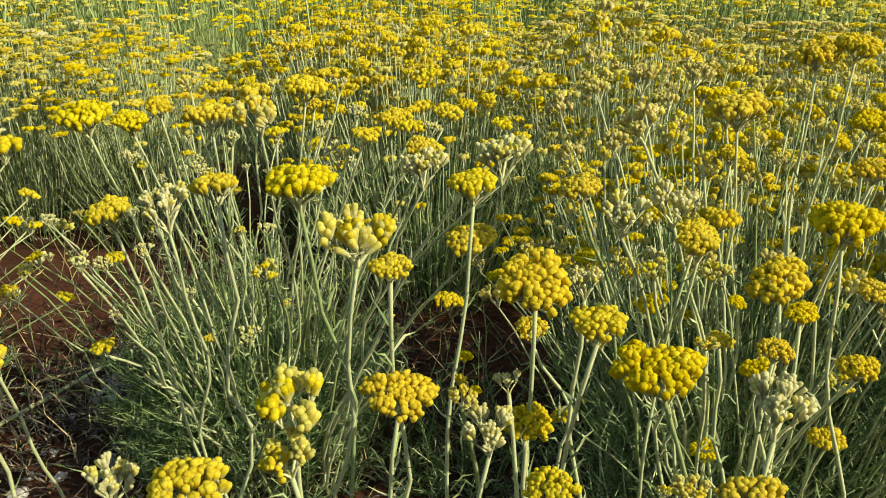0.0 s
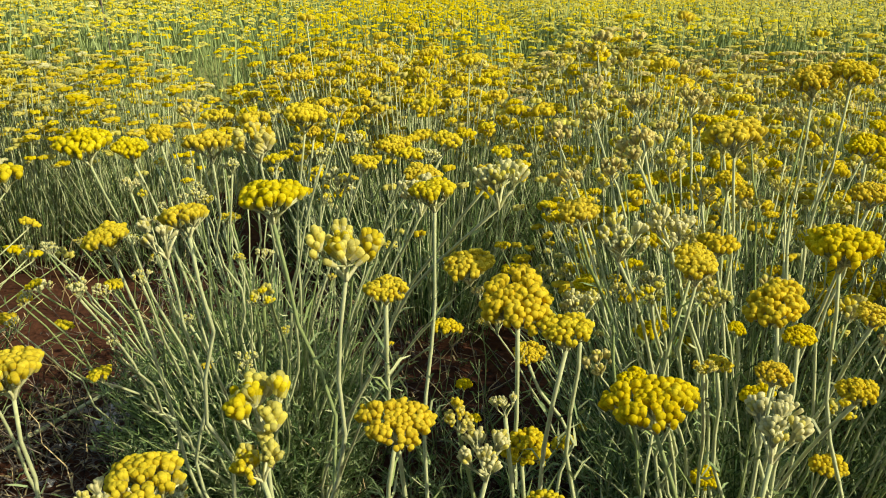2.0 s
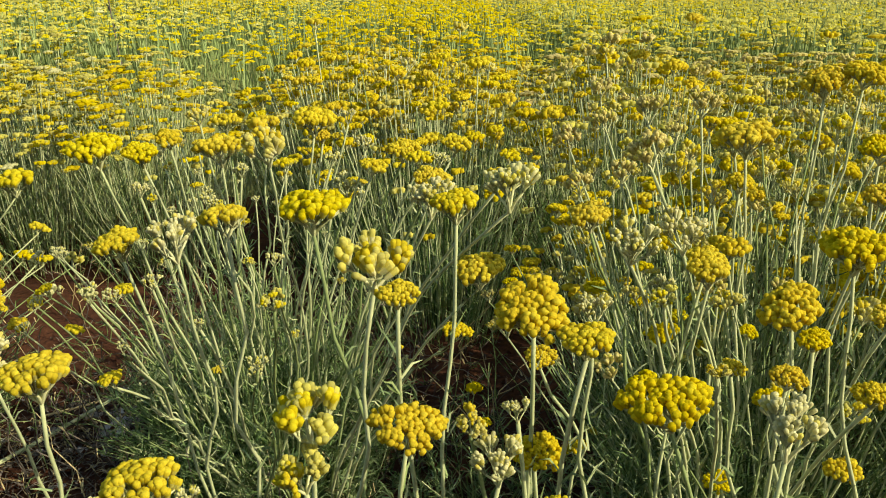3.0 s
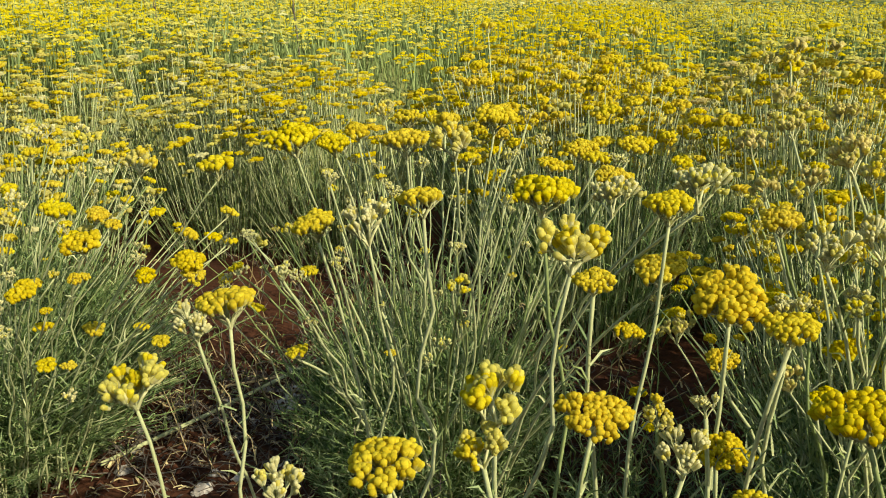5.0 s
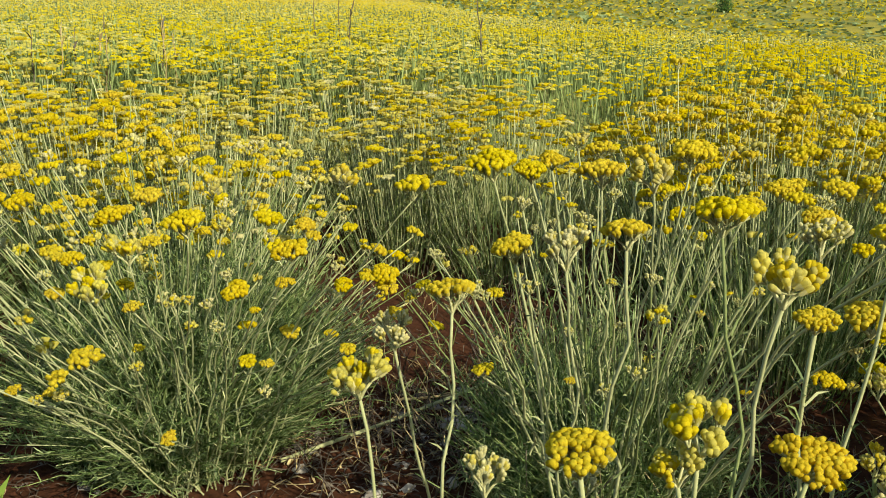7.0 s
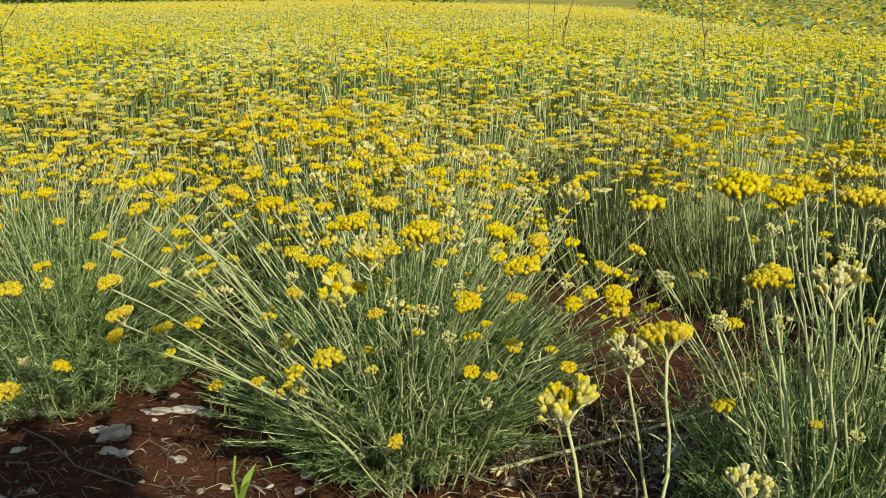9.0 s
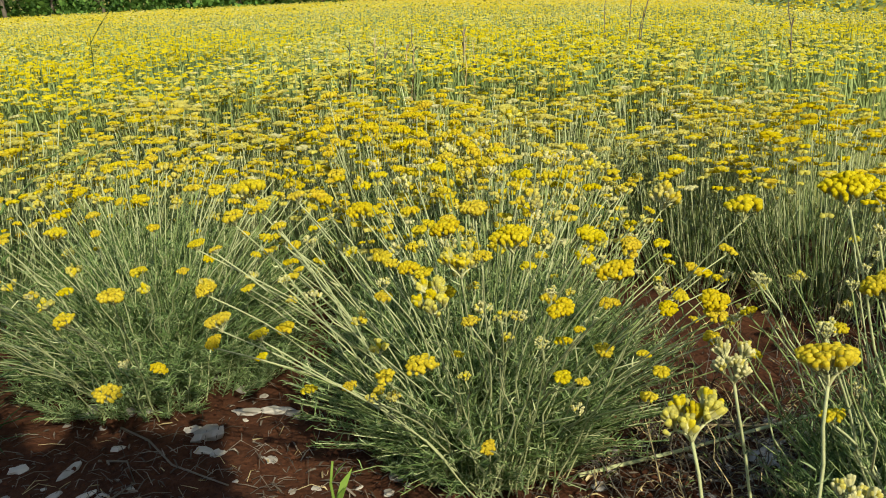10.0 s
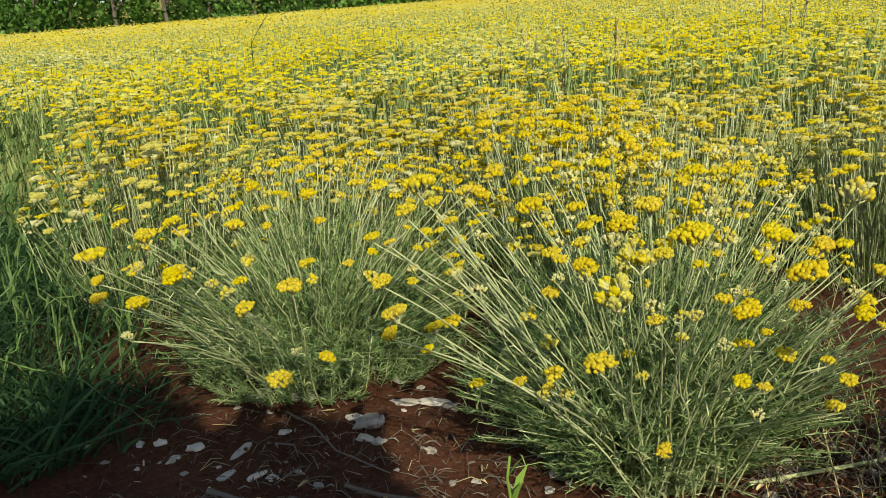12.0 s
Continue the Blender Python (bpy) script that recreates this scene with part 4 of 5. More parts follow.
def shade_shrub(x, y, seed, height, spread, clumps, spin):
    """An unseen leafy shrub, added sunward of the track to shade the bare soil."""
    t, c = tree_mesh(seed, height, spread, 0.40, 0.17, clumps)
    ob = tagged(new("shrub"), "leafy green shrub out of view, added to shade the bare track", "shrub", "shrubs by the track")
    ob.matrix_basis = pose(x, y, ground_z(x, y) - 0.03, 0, 0, spin)
    part("trunk", t, ob)
    part("crown", c, ob)


shade_shrub(0.65, -0.33, 99, 1.40, 0.14, 95, 40)
shade_shrub(0.52, -0.63, 98, 1.50, 0.18, 95, 120)


# ---- grass and weeds at the end of the row ----
def grass_tuft(x, y, blades, radius, height, seed):
    rng = random.Random(seed)
    geo = Geo()
    for _ in range(blades):
        a, q = rng.uniform(0, 6.28), math.sqrt(rng.random())
        b = Vector((q * radius * math.cos(a), q * radius * math.sin(a), -0.005))
        L = height * rng.uniform(0.5, 1.1)
        o = Vector((rng.gauss(0, 0.6), rng.gauss(0, 0.6), 1)).normalized()
        side = o.cross(Vector((rng.gauss(0, 1), rng.gauss(0, 1), 0))).normalized() * rng.uniform(0.0010, 0.0034)
        sag = Vector((o.x, o.y, -0.35)) * L * rng.uniform(0.1, 0.7)
        p1, p2, p3 = b + o * L * 0.4, b + o * L * 0.75 + sag * 0.35, b + o * L + sag
        geo.add([b - side, b + side, p1 + side, p1 - side, p2 + side * 0.7, p2 - side * 0.7, p3], [(0, 1, 2, 3), (3, 2, 4, 5), (5, 4, 6)], GRASS)
    ob = tagged(new("grass_tuft", geo.mesh("grass_tuft")), "thick green grass at the end of the flower row", "grass", "grass tufts", kind="stuff")
    ob.location = (x, y, ground_z(x, y))


grng = random.Random(15)
for i in range(40):
    az, d = grng.uniform(76, 100), grng.uniform(1.55, 3.6)
    if az < 80 and d < 1.85:
        continue
    grass_tuft(-d * math.sin(radians(az)), 0.1 + d * math.cos(radians(az)), 260, 0.22, grng.uniform(0.14, 0.27), 200 + i)


def weed_stalk(points, leaves, thick, mat, seed, label):
    """A long bending stalk with small leaves."""
    rng = random.Random(seed)
    pts = [Vector(p) for p in points]
    geo = Geo()
    dense = []
    for i in range(len(pts) - 1):
        dense += [pts[i].lerp(pts[i + 1], k / 5) + Vector((rng.gauss(0, 0.003), rng.gauss(0, 0.003), rng.gauss(0, 0.003))) for k in range(5)]
    dense.append(pts[-1])
    o = dense[0].copy()
    dense = [p - o for p in dense]
    geo.tube(dense, [thick * (1 - 0.7 * i / len(dense)) for i in range(len(dense))], 5, mat)
    for _ in range(leaves):
        i = rng.randrange(1, len(dense) - 1)
        d = (dense[i + 1] - dense[i]).normalized() * 0.8 + Vector((rng.gauss(0, 0.6), rng.gauss(0, 0.6), rng.gauss(0.2, 0.4)))
        d.normalize()
        geo.leaf(dense[i], d, d.cross(Vector((0, 0.3, 1))).normalized(), rng.uniform(0.02, 0.05), thick * 2.2, 0.3, mat)
    ob = tagged(new("weed_stalk", geo.mesh("weed_stalk")), label, "weed", "weeds in the field")
    ob.location = o


weed_stalk([(-1.80, 0.16, 0.0), (-1.74, 0.28, 0.14), (-1.62, 0.38, 0.11), (-1.50, 0.46, 0.03)], 18, 0.0026, WEED, 1, "green weed stalk bending over the soil")
weed_stalk([(-1.98, 0.42, 0.0), (-1.92, 0.45, 0.24), (-1.72, 0.50, 0.17), (-1.55, 0.58, 0.10)], 16, 0.0024, WEED, 2, "green weed stalk bending over the soil")
wrng = random.Random(44)
for i in range(110):
    az, d = wrng.uniform(76, 97), wrng.uniform(1.75, 3.3)
    x, y = -d * math.sin(radians(az)), 0.1 + d * math.cos(radians(az))
    h, lx, ly = wrng.uniform(0.22, 0.5), wrng.gauss(0.06, 0.08), wrng.gauss(0.05, 0.08)
    g = ground_z(x, y)
    weed_stalk([(x, y, g), (x + lx * 0.3, y + ly * 0.3, g + h * 0.5), (x + lx, y + ly, g + h * 0.85), (x + lx * 2, y + ly * 2, g + h)], 34, 0.0022, WEED, 500 + i, "leafy green weed growing beside the flower row")
weed_stalk([(-0.655, 0.532, 0.0), (-0.655, 0.532, 0.15), (-0.652, 0.531, 0.27)], 16, 0.0035, SPROUT, 4, "young bright green shoot in the soil")
weed_stalk([(-2.50, 3.90, 0.3), (-2.52, 3.92, 0.7), (-2.50, 3.93, 1.1)], 8, 0.0026, BARK, 5, "tall dry brown stalk above the flowers")
weed_stalk([(-2.40, 3.95, 0.3), (-2.40, 3.97, 0.7), (-2.39, 3.97, 1.15)], 6, 0.0026, BARK, 6, "tall dry brown stalk above the flowers")
weed_stalk([(-2.22, 3.72, 0.3), (-2.18, 3.72, 0.65), (-2.07, 3.80, 1.1)], 10, 0.0026, BARK, 7, "tall dry brown stalk above the flowers")
weed_stalk([(-2.25, 3.75, 0.3), (-2.22, 3.75, 0.6), (-2.15, 3.85, 0.95)], 10, 0.0024, BARK, 8, "tall dry brown stalk above the flowers")
weed_stalk([(-1.16, 2.9, 0.3), (-1.17, 2.9, 0.6), (-1.2, 2.9, 0.85)], 8, 0.0028, BARK, 9, "tall dry brown stalk above the flowers")
for i, (x, y) in enumerate(((-2.05, 2.35), (-2.21, 1.92), (-2.22, 2.03), (-2.19, 2.20), (-2.1, 2.1), (-2.3, 2.15), (-2.0, 2.25), (-2.15, 2.4), (-2.35, 2.3))):
    weed_stalk([(x, y, 0.25), (x + 0.01, y, 0.45), (x + (i % 3) * 0.015, y + 0.01, 0.60 + 0.02 * (i % 4))], 12, 0.0028, BARK if i % 2 else STRAW, 20 + i, "dark dry weed stalk among the flowers")
weed_stalk([(-3.65, 1.75, 0.4), (-3.63, 1.76, 0.65), (-3.55, 1.86, 0.82)], 10, 0.0025, GRASS, 40, "slender grass stalk above the flowers")


# ---- stones, roots and litter on the soil ----
def stone(x, y, length, width, high, spin, seed):
    rng = random.Random(seed)
    bm = bmesh.new()
    bmesh.ops.create_icosphere(bm, subdivisions=2, radius=0.5)
    shift = rng.uniform(0, 50)
    for v in bm.verts:
        n1 = noise.noise(v.co * 3.4 + Vector((shift, 0, 0)))
        v.co *= 1 + 0.65 * n1
        v.co.z = max(-0.3, min(0.34, v.co.z))
        v.co = Vector((v.co.x * length, v.co.y * width, v.co.z * high))
    me = bpy.data.meshes.new("stone")
    bm.to_mesh(me)
    bm.free()
    me.materials.append(STONE)
    ob = tagged(new("stone", me), "pale limestone chip lying on red soil", "stone", "stones on the soil")
    ob.matrix_basis = pose(x, y, ground_z(x, y) + high * 0.16, rng.uniform(-14, 14), rng.uniform(-14, 14), spin)


for i, (x, y, a, b, c, r) in enumerate((
        (-1.285, 0.757, 0.060, 0.042, 0.035, 30), (-1.33, 0.757, 0.032, 0.018, 0.012, 60), (-1.25, 0.731, 0.042, 0.020, 0.010, 20), (-1.22, 0.735, 0.026, 0.016, 0.010, 70),
        (-1.31, 0.865, 0.060, 0.024, 0.014, 60), (-1.275, 0.895, 0.060, 0.024, 0.014, 40), (-1.24, 0.905, 0.035, 0.022, 0.014, 20), (-0.93, 0.877, 0.050, 0.032, 0.020, 80))):
    stone(x, y, a, b, c, r, 300 + i)
for i, (x, y, a, b, c, r) in enumerate((
        (-1.37, 0.555, 0.060, 0.020, 0.010, 120), (-1.27, 0.535, 0.040, 0.018, 0.010, 100), (-1.31, 0.50, 0.034, 0.015, 0.010, 110), (-1.55, 0.675, 0.05, 0.03, 0.02, 100), (-1.47, 0.73, 0.05, 0.03, 0.02, 60),
        (-0.55, 1.324, 0.050, 0.022, 0.014, 10), (-0.527, 1.287, 0.050, 0.036, 0.016, 40), (-0.535, 1.255, 0.045, 0.034, 0.018, 20), (-0.504, 1.372, 0.032, 0.024, 0.014, 0))):
    stone(x, y, a, b, c, r, 320 + i)
srng = random.Random(33)
for i in range(110):
    if i % 2:
        x, y = srng.uniform(-1.6, -0.8), srng.uniform(0.35, 0.98)
    else:
        x, y = srng.gauss(-0.58, 0.11), srng.gauss(1.22, 0.13)
    k = srng.uniform(0.006, 0.02)
    stone(x, y, k * srng.uniform(1.0, 1.8), k, k * 0.6, srng.uniform(0, 180), 400 + i)


def litter(name, spots, count, seed, label, dry=0.3):
    """Dry leaf bits, twig ends and crumbs of soil strewn on the ground."""
    rng = random.Random(seed)
    geo = Geo()
    for _ in range(count):
        cx, cy, r = rng.choice(spots)
        x, y = rng.gauss(cx, r), rng.gauss(cy, r * 0.7)
        z = ground_z(x, y) + rng.uniform(0.001, 0.008)
        a = rng.uniform(0, 6.28)
        d = Vector((math.cos(a), math.sin(a), rng.gauss(0.1, 0.25))).normalized()
        k = rng.random()
        if k < 0.5:
            geo.leaf(Vector((x, y, z)), d, d.cross(Vector((rng.gauss(0, 0.5), rng.gauss(0, 0.5), 1))).normalized(), rng.uniform(0.008, 0.03), rng.uniform(0.0012, 0.004), rng.uniform(0, 0.6), STRAW if rng.random() < dry else BARK)
        elif k < 0.75:
            L = rng.uniform(0.015, 0.06)
            p = Vector((x, y, z))
            geo.tube([p, p + d * L * 0.5 + Vector((0, 0, rng.uniform(0, 0.01))), p + Vector((d.x, d.y, 0)) * L], [0.0008, 0.0007, 0.0004], 3, STRAW if rng.random() < dry else BARK)
        else:
            s = rng.uniform(0.002, 0.007)
            p = Vector((x, y, z))
            geo.add([p + Vector(v) * s for v in ((1, 0, 0), (-0.5, 0.8, 0), (-0.6, -0.8, 0.1), (0.1, 0.1, 0.9), (0.1, 0, -0.8))], [(0, 1, 3), (1, 2, 3), (2, 0, 3), (1, 0, 4), (2, 1, 4), (0, 2, 4)], SOIL)
    tagged(new(name, geo.mesh(name, False)), label, "litter", kind="stuff")


litter("soil_litter", ((-0.58, 1.2, 0.14), (-0.5, 1.3, 0.15), (-0.72, 1.1, 0.12), (-0.3, 1.4, 0.2), (0.1, 1.05, 0.2)), 5200, 91, "dry stalks, leaf bits and soil crumbs strewn on the ground")


def twig_litter():
    """Low dry side shoots and dead stalks round the feet of the plants."""
    rng = random.Random(61)
    geo = Geo()
    for _ in range(620):
        az, d = rng.uniform(-14, 38), rng.uniform(1.0, 2.0)
        if rng.random() < 0.5:
            az, d = rng.gauss(17, 8), rng.gauss(1.35, 0.25)
        x, y = -d * math.sin(radians(az)), 0.1 + d * math.cos(radians(az))
        a, h, reach = rng.uniform(0, 6.28), rng.uniform(0.02, 0.17), rng.uniform(0.03, 0.14)
        g = ground_z(x, y)
        k = rng.random()
        stem_geo(geo, (x, y, g), (x + reach * math.cos(a), y + reach * math.sin(a), g + h), (0, 0, h * 0.2), 0.0012, 0.0006, rng, rng.randrange(2, 14), BARK if k < 0.45 else STRAW if k < 0.7 else STEM, (BARK, STRAW, LEAF, LEAF), 4, 3, 0.015, 0.2, 1.0)
    tagged(new("twig_litter", geo.mesh("twig_litter")), "low dry brown twigs and withered shoots between the plants", "twigs", kind="stuff")


twig_litter()


def root(points, thick, label, mat):
    pts = [Vector((x, y, ground_z(x, y) + h)) for x, y, h in points]
    o = pts[0].copy()
    geo = Geo()
    geo.tube([p - o for p in pts], [thick * (1 - 0.5 * i / len(pts)) for i in range(len(pts))], 6, mat)
    ob = tagged(new("twig", geo.mesh("twig")), label, "twig", "twigs on the soil")
    ob.location = o


root([(-1.44, 0.68, 0.004), (-1.34, 0.68, 0.006), (-1.25, 0.67, 0.004), (-1.12, 0.69, 0.006)], 0.0022, "thin dark root lying on the soil", BARK)
root([(-1.36, 0.60, 0.003), (-1.30, 0.62, 0.012), (-1.24, 0.60, 0.008), (-1.22, 0.54, 0.004)], 0.0022, "thin bent root lying on the soil", BARK)
root([(-1.26, 0.45, 0.01), (-1.20, 0.48, 0.008), (-1.12, 0.50, 0.006)], 0.005, "short thick piece of dry wood", BARK)
root([(-1.14, 0.62, 0.006), (-1.08, 0.64, 0.006), (-1.02, 0.68, 0.004)], 0.004, "short thick piece of dry wood", BARK)
root([(-0.72, 1.04, 0.006), (-0.62, 1.18, 0.02), (-0.50, 1.34, 0.05), (-0.36, 1.45, 0.08)], 0.0035, "pale dry branch across the gap", STEM_GREY)
root([(-0.66, 1.30, 0.006), (-0.58, 1.33, 0.02), (-0.46, 1.42, 0.03)], 0.0025, "pale dry branch across the gap", STRAW)
litter("track_litter", ((-1.2, 0.75, 0.22), (-1.0, 0.85, 0.15), (-1.4, 0.55, 0.18), (-1.1, 0.55, 0.15)), 1500, 92, "dark crumbs and a few dry bits on the shaded soil", 0.08)


# ---- the slope beyond the crest ----
def far_slope():
    rng = random.Random(12)
    crowns = [tree_mesh(80 + i, 1.6, 0.9) for i in range(2)]
    for i in range(14):
        az, d = rng.uniform(-30, 24), rng.uniform(45, 110)
        x, y = -d * math.sin(radians(az)), 0.1 + d * math.cos(radians(az))
        t, c = crowns[i % 2]
        ob = tagged(new("shrub"), "green shrub standing on the far yellow-green slope", "shrub", "shrubs on the slope")
        ob.matrix_basis = pose(x, y, ground_z(x, y) - 0.1, 0, 0, rng.uniform(0, 360)) @ Matrix.Scale(rng.uniform(0.25, 0.5), 4)
        part("trunk", t, ob)
        part("crown", c, ob)


far_slope()


def slope_herbs():
    """Loose tufts of flowering herbs over the far slope."""
    rng = random.Random(77)
    geo = Geo()
    for _ in range(16000):
        az, d = rng.uniform(-34, 26), 22 * (110 / 22) ** rng.random()
        x, y = -d * math.sin(radians(az)), 0.1 + d * math.cos(radians(az))
        patch = math.sin(x * 0.21 + 1.3) * math.sin(y * 0.13) + 0.5 * math.sin(x * 0.6 + y * 0.4)
        o = Vector((x, y, ground_z(x, y)))
        hh = rng.uniform(0.06, 0.16) * (1 + 0.3 * patch)
        mat = (YELLOW if rng.random() < 0.75 else LEAF_GREY) if patch > -0.25 else (LEAF_GREY if rng.random() < 0.55 else YELLOW)
        for k in range(3):
            a = rng.uniform(0, 6.28)
            w = Vector((math.cos(a), math.sin(a), 0)) * rng.uniform(0.05, 0.16)
            lean = Vector((rng.gauss(0, 0.1), rng.gauss(0, 0.1), hh * rng.uniform(0.7, 1.1)))
            geo.add([o - w * 0.6, o + w * 0.6, o + w + lean, o - w + lean * rng.uniform(0.6, 1)], [(0, 1, 2, 3)], mat if k else LEAF_GREY)
    tagged(new("slope_herbs", geo.mesh("slope_herbs", False)), "yellow-flowering herbs covering the far slope", "herbs", kind="stuff")


slope_herbs()


def sway(name, rows):
    """Tilts a stem about its foot: rows of seconds and degrees about x, y and z."""
    stem, foot, _ = SWAY[name]
    walk(stem, [(t, pose(foot.x, foot.y, foot.z, rx, ry, rz)) for t, rx, ry, rz in rows])


def motions():
    sway("n1", ((0, 1.55, -3.84, -0.57), (2.7, -1.16, -1.41, -0.14), (4.3, -0.07, -0.12, -0.01), (4.5, -4.55, -5.87, -0.42), (5, -6.57, -5.83, -0.27), (5.5, -8.01, -3.23, -0.02), (6, -3.32, -2.05, -0.13), (6.5, -8.58, -4.21, -0.05), (7, -14.78, -7.95, 0.31), (7.5, -9.24, -5.33, -0.06), (7.7, -8.14, -6.45, -0.20), (9.3, -10.22, -9.37, -0.15), (9.5, -13.48, -8.01, 0.19), (10, -7.84, -4.77, -0.12), (10.4, -12.00, -6.98, 0.09), (11.4, -7.20, -4.19, 0.05), (12, 0.00, 0.00, 0.00)))
    sway("n2", ((0, 0.00, 0.00, 0.00), (4.3, 0.03, 0.00, -0.00), (4.8, -5.10, -6.33, -0.26), (5, -4.70, -5.15, -0.20), (5.5, -6.32, -4.65, -0.01), (6, -1.14, -1.16, -0.08), (6.5, -4.82, -2.78, 0.01), (7, -6.51, -4.61, 0.01), (7.5, -3.00, -3.00, -0.15), (7.7, -2.53, -4.78, -0.37), (9.3, -5.78, -8.56, -0.36), (9.5, -5.28, -6.46, -0.25), (10, -5.97, -7.11, -0.23), (10.5, -5.97, -6.25, -0.16), (11, -5.10, -6.20, -0.25), (11.4, -5.89, -7.70, -0.28), (12, 0.00, 0.00, 0.00)))
    sway("n3", ((0, 0.00, 0.00, 0.00), (4.3, 0.04, 0.07, 0.02), (5.5, -0.37, -0.83, -0.20), (6, 0.51, -0.26, -0.05), (6.5, 0.40, -0.41, -0.09), (7, 0.01, -0.57, -0.13), (7.5, 0.74, -0.44, -0.09), (9.5, -0.83, -2.33, -0.54), (10, -0.82, -2.02, -0.47), (10.5, -1.40, -1.86, -0.43), (11, -1.24, -2.42, -0.56), (12, 0.00, 0.00, 0.00)))
    sway("n5", ((0, 0.00, 0.00, 0.00), (4.3, 0.03, -0.07, -0.01), (4.7, 0.90, -3.88, -0.47), (5, 2.52, -2.04, -0.36), (5.5, 0.12, -1.54, -0.17), (6, 1.28, -0.95, -0.16), (6.5, -0.42, -1.91, -0.17), (7.5, 1.17, -2.89, -0.38), (9.5, -5.13, -5.79, -0.13), (10, -4.75, -6.58, -0.22), (10.2, -5.15, -6.83, -0.19), (11.2, -3.09, -4.10, -0.12), (12, 0.00, 0.00, 0.00)))
    sway("n7", ((0, 1.43, -0.23, -0.02), (0.5, 0.41, -0.64, -0.05), (1, 0.69, -0.82, -0.06), (1.5, -0.67, -2.40, -0.16), (2, -0.53, -2.42, -0.16), (2.5, 0.06, -2.50, -0.18), (2.7, -0.62, -3.52, -0.24), (4.4, 1.94, 0.37, 0.03), (4.5, 2.46, -1.24, -0.12), (5, 1.34, -1.33, -0.11), (5.5, 0.05, 0.05, 0.00), (6, 1.33, -0.04, -0.00), (6.5, 0.20, -1.37, -0.10), (7, -0.29, -3.09, -0.22), (7.5, 0.92, -2.74, -0.22), (7.7, 1.84, -2.81, -0.25), (8.7, 1.10, -1.68, -0.15), (12, 0.00, 0.00, 0.00)))
    sway("n8", ((0, 0.71, -0.89, -0.09), (0.5, 0.28, -1.33, -0.12), (1, 0.19, -1.76, -0.16), (1.5, -0.88, -2.60, -0.19), (2, -0.96, -2.50, -0.18), (2.5, -0.62, -2.21, -0.17), (2.7, -0.48, -1.13, -0.09), (4.3, 0.46, -0.12, -0.02), (4.5, 0.81, -1.40, -0.14), (5, 0.23, -1.54, -0.14), (5.5, -1.39, -1.84, -0.12), (6, -0.24, -2.08, -0.17), (6.5, -0.08, -1.92, -0.16), (7, -0.29, -2.56, -0.21), (7.5, 1.31, -1.75, -0.19), (8.5, 0.78, -1.05, -0.11), (12, 0.00, 0.00, 0.00)))
    sway("n9", ((0, 0.20, -1.20, -0.11), (0.5, -0.20, -1.40, -0.13), (1, -0.52, -2.21, -0.20), (1.5, -1.83, -3.26, -0.27), (2, -1.77, -3.05, -0.26), (2.5, -1.32, -2.71, -0.24), (2.7, -1.25, -1.66, -0.15), (4.3, -0.07, 0.05, 0.00), (4.5, -0.12, -1.25, -0.11), (5, -0.37, -1.44, -0.13), (5.5, -2.25, -1.82, -0.17), (6, -0.47, -2.08, -0.19), (6.5, -0.32, -1.95, -0.18), (7.5, 0.34, -1.75, -0.16), (8.5, 0.21, -1.05, -0.09), (12, 0.00, 0.00, 0.00)))
    sway("n10", ((0, -0.61, -0.20, 0.00), (0.5, -0.39, -0.25, -0.01), (1, -0.38, -0.12, 0.00), (1.5, -0.30, -0.19, -0.01), (2, -0.15, -0.09, -0.00), (2.5, -0.34, -0.18, -0.01), (2.7, -0.31, -0.17, -0.01), (4.3, 0.19, 0.02, -0.00), (4.5, -0.03, -0.02, -0.00), (5, 0.13, -0.15, -0.02), (5.5, 0.05, 0.17, 0.02), (6, 0.10, 0.07, 0.00), (6.5, 0.02, 0.13, 0.01), (7, 0.36, 0.16, 0.00), (7.4, 1.05, -0.36, -0.08), (8.4, 0.63, -0.22, -0.05), (12, 0.00, 0.00, 0.00)))
    sway("n15", ((0, -0.58, -0.02, -0.01), (0.5, -0.70, -0.26, -0.03), (1, -0.22, -0.26, -0.03), (1.5, -1.22, -0.63, -0.06), (2, -1.05, -0.86, -0.08), (2.5, -0.44, -0.69, -0.07), (2.7, -0.63, -0.73, -0.07), (4.3, 0.04, 0.05, 0.01), (4.5, -0.84, -0.37, -0.04), (5, -1.68, -0.47, -0.05), (5.5, -0.91, -0.34, -0.04), (6, -0.92, -0.06, -0.01), (7, -0.55, -0.04, -0.01), (12, 0.00, 0.00, 0.00)))
    sway("n17", ((0, -0.08, -0.04, 0.00), (0.5, -1.55, -1.05, -0.03), (1, -1.35, -1.43, -0.07), (1.5, -1.97, -1.41, -0.03), (2, -1.76, -1.48, -0.05), (2.5, -1.92, -1.53, -0.05), (2.7, -1.66, -1.42, -0.05), (4.3, 0.04, -0.03, -0.00), (4.5, -1.81, -1.09, -0.02), (5, -2.51, -0.64, 0.06), (5.5, -2.24, -0.86, 0.03), (5.7, -0.43, -0.90, -0.07), (6.7, -0.26, -0.54, -0.04), (12, 0.00, 0.00, 0.00)))
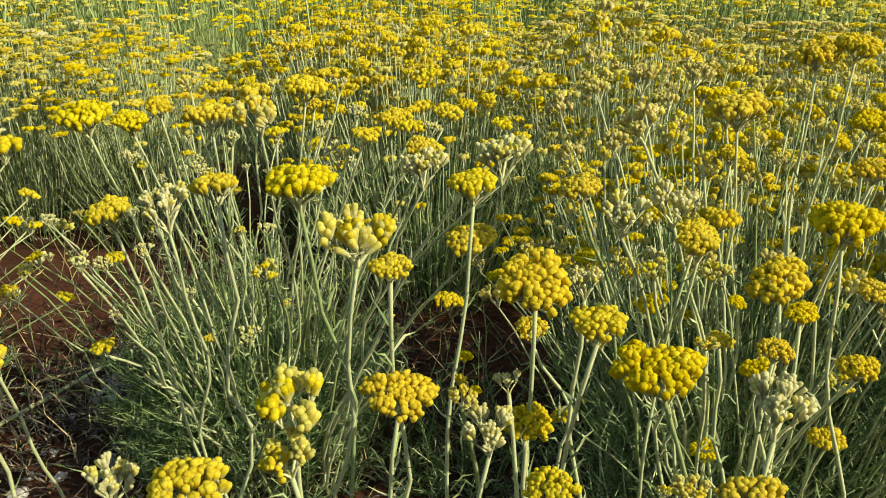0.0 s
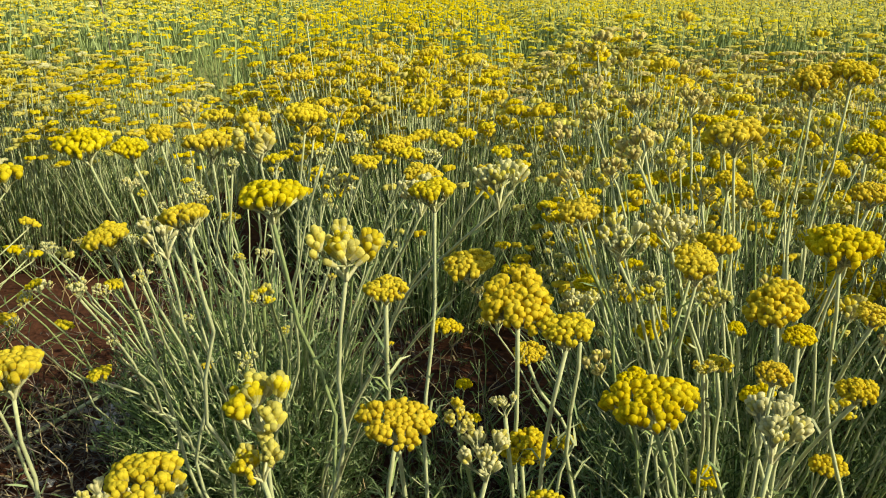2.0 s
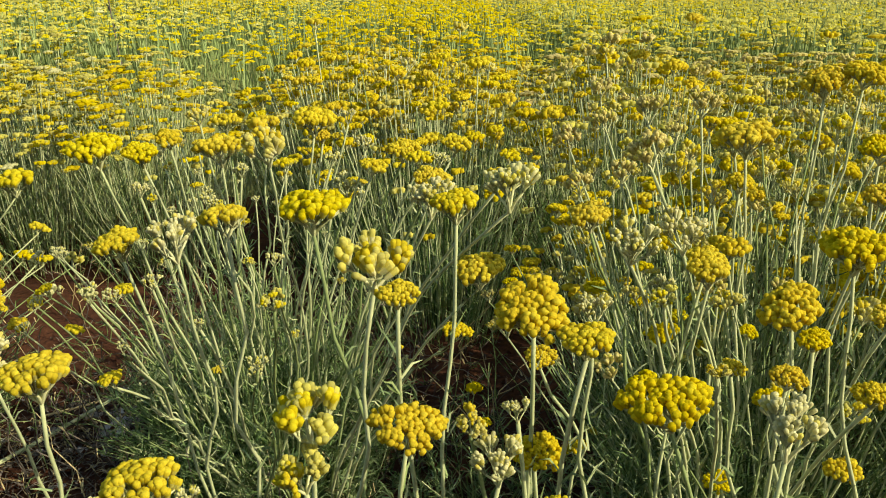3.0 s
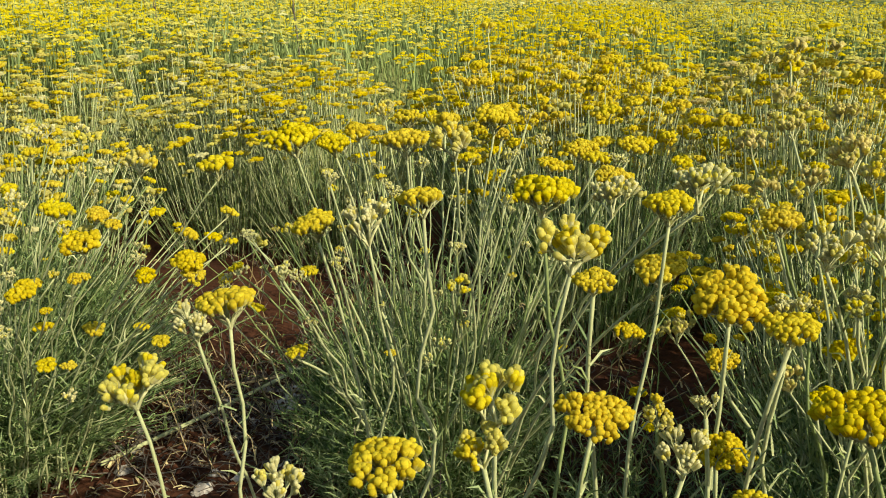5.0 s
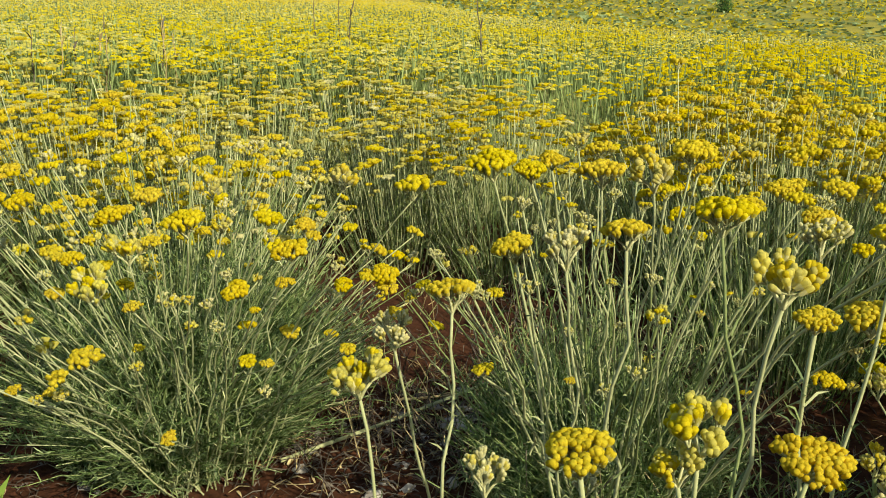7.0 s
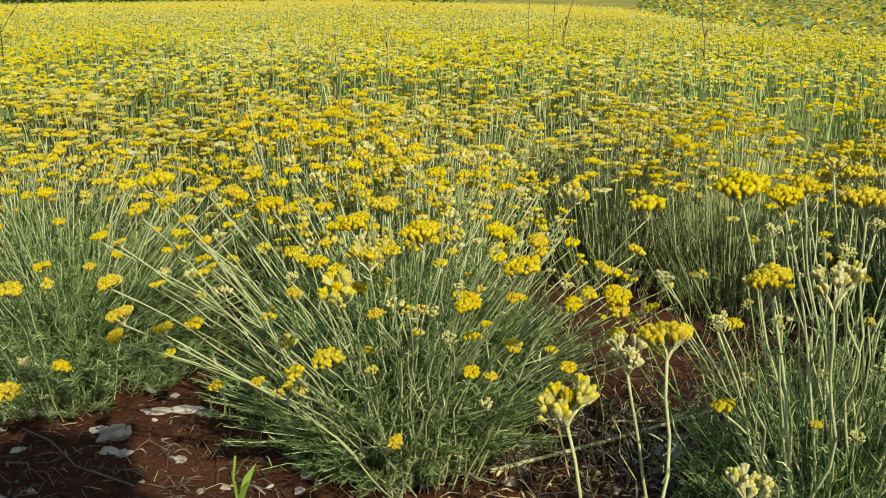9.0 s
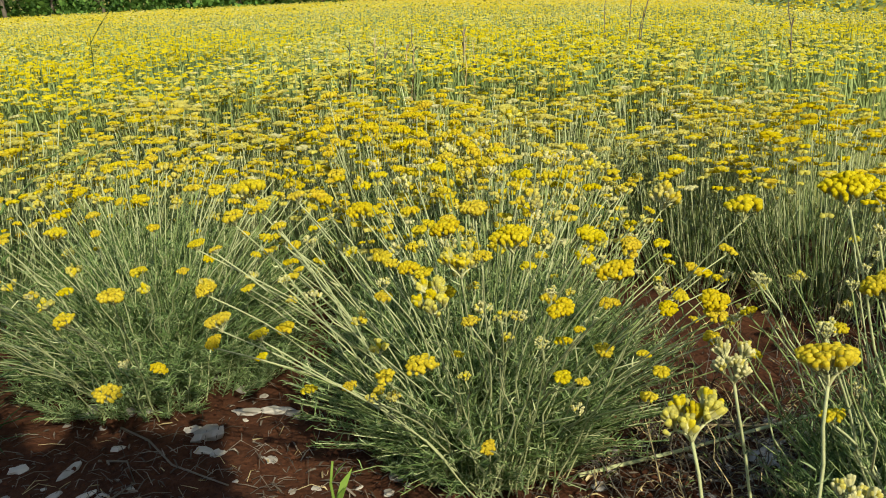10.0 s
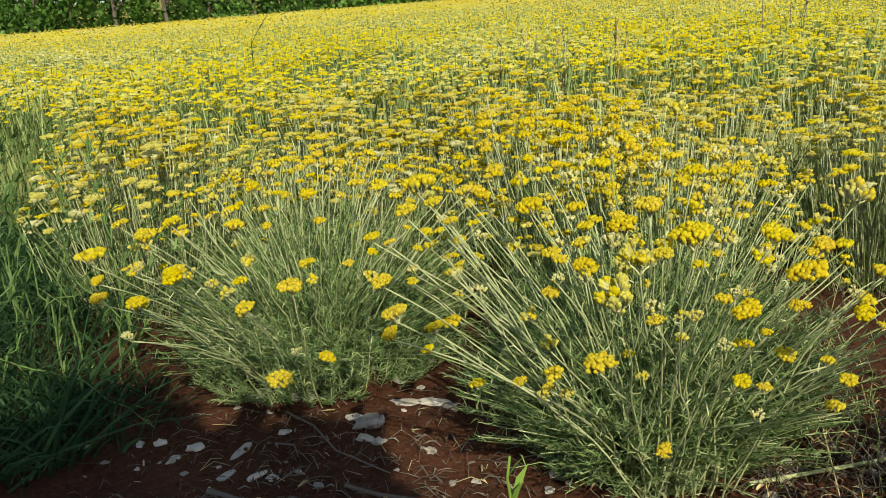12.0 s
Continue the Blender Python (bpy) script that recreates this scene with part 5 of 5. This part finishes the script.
    sway("n26", ((0, -2.48, -3.14, -0.06), (0.5, -3.38, -3.67, -0.01), (1, -1.64, -3.09, -0.14), (1.5, -3.57, -4.19, -0.03), (2, -4.46, -5.07, 0.02), (2.5, -3.24, -3.96, -0.05), (2.7, -3.29, -3.57, -0.02), (4.3, -0.05, -0.02, 0.00), (4.9, -3.59, -0.52, 0.20), (5.5, -7.25, -3.20, 0.37), (6.1, -7.91, -4.54, 0.40), (6.5, -6.05, -2.73, 0.28), (7, -7.77, -3.45, 0.41), (7.5, -4.05, -2.27, 0.13), (7.7, -6.17, -3.16, 0.27), (8.7, -3.70, -1.90, 0.16), (12, 0.00, 0.00, 0.00)))
    sway("n28", ((0, -0.47, -1.25, -0.07), (0.5, -1.10, -1.40, -0.03), (1, -0.37, -1.04, -0.06), (1.5, -1.73, -1.88, -0.01), (2, -1.74, -1.84, -0.01), (2.5, -1.48, -1.49, -0.00), (2.7, -1.16, -1.16, -0.01), (4.3, 0.07, 0.03, -0.00), (5.5, -2.45, -1.36, 0.08), (6, -1.28, -1.58, -0.03), (6.5, -2.21, -1.28, 0.07), (7, -1.81, -1.01, 0.06), (7.5, -0.43, -1.32, -0.08), (8.5, -0.26, -0.79, -0.05), (12, 0.00, 0.00, 0.00)))
    sway("n25", ((0, -2.28, -2.10, -0.04), (0.5, -3.50, -2.97, -0.00), (1.5, -5.98, -4.51, 0.14), (2.5, -5.42, -4.75, 0.06), (4.3, 0.07, 0.03, -0.00), (5.5, -6.01, -3.73, 0.19), (6.5, -7.46, -2.62, 0.39), (7.5, -4.48, -1.57, 0.23), (12, 0.00, 0.00, 0.00)))
    sway("n27", ((0, -2.41, -2.45, -0.16), (0.5, -1.71, -2.69, -0.21), (1, 0.63, -1.98, -0.24), (1.5, -1.06, -3.41, -0.32), (2, -1.38, -3.89, -0.35), (2.5, -1.10, -2.54, -0.23), (2.7, -2.06, -2.46, -0.18), (4.3, -0.10, -0.05, -0.00), (5.5, -4.07, -4.00, -0.20), (6, -1.44, -3.58, -0.31), (6.5, -1.09, -2.74, -0.25), (7, -1.57, -2.60, -0.21), (7.5, -1.14, -1.67, -0.14), (7.7, -2.01, -2.37, -0.17), (8.7, -1.21, -1.42, -0.10), (12, 0.00, 0.00, 0.00)))
    sway("n19", ((0, -0.71, 0.13, -0.08), (0.5, -0.14, -0.03, -0.02), (1, 0.90, -0.35, 0.08), (1.5, -0.46, -0.10, -0.07), (2, 0.11, -0.43, -0.02), (2.5, 0.48, -0.56, 0.02), (2.7, -0.48, -0.37, -0.09), (4.3, 0.04, -0.08, -0.00), (4.5, -0.10, -0.01, -0.01), (5, 0.21, -0.42, -0.01), (6, 0.13, -0.25, -0.00), (12, 0.00, 0.00, 0.00)))
    sway("n24", ((0, -0.15, 0.14, 0.01), (0.5, 0.06, 0.14, 0.01), (1, 0.28, 0.16, 0.02), (1.5, -0.33, 0.39, 0.03), (2, -0.31, 0.10, 0.01), (2.5, 0.01, -0.01, -0.00), (2.7, -0.81, 0.14, 0.00), (3.7, -0.49, 0.08, 0.00), (12, 0.00, 0.00, 0.00)))


motions()
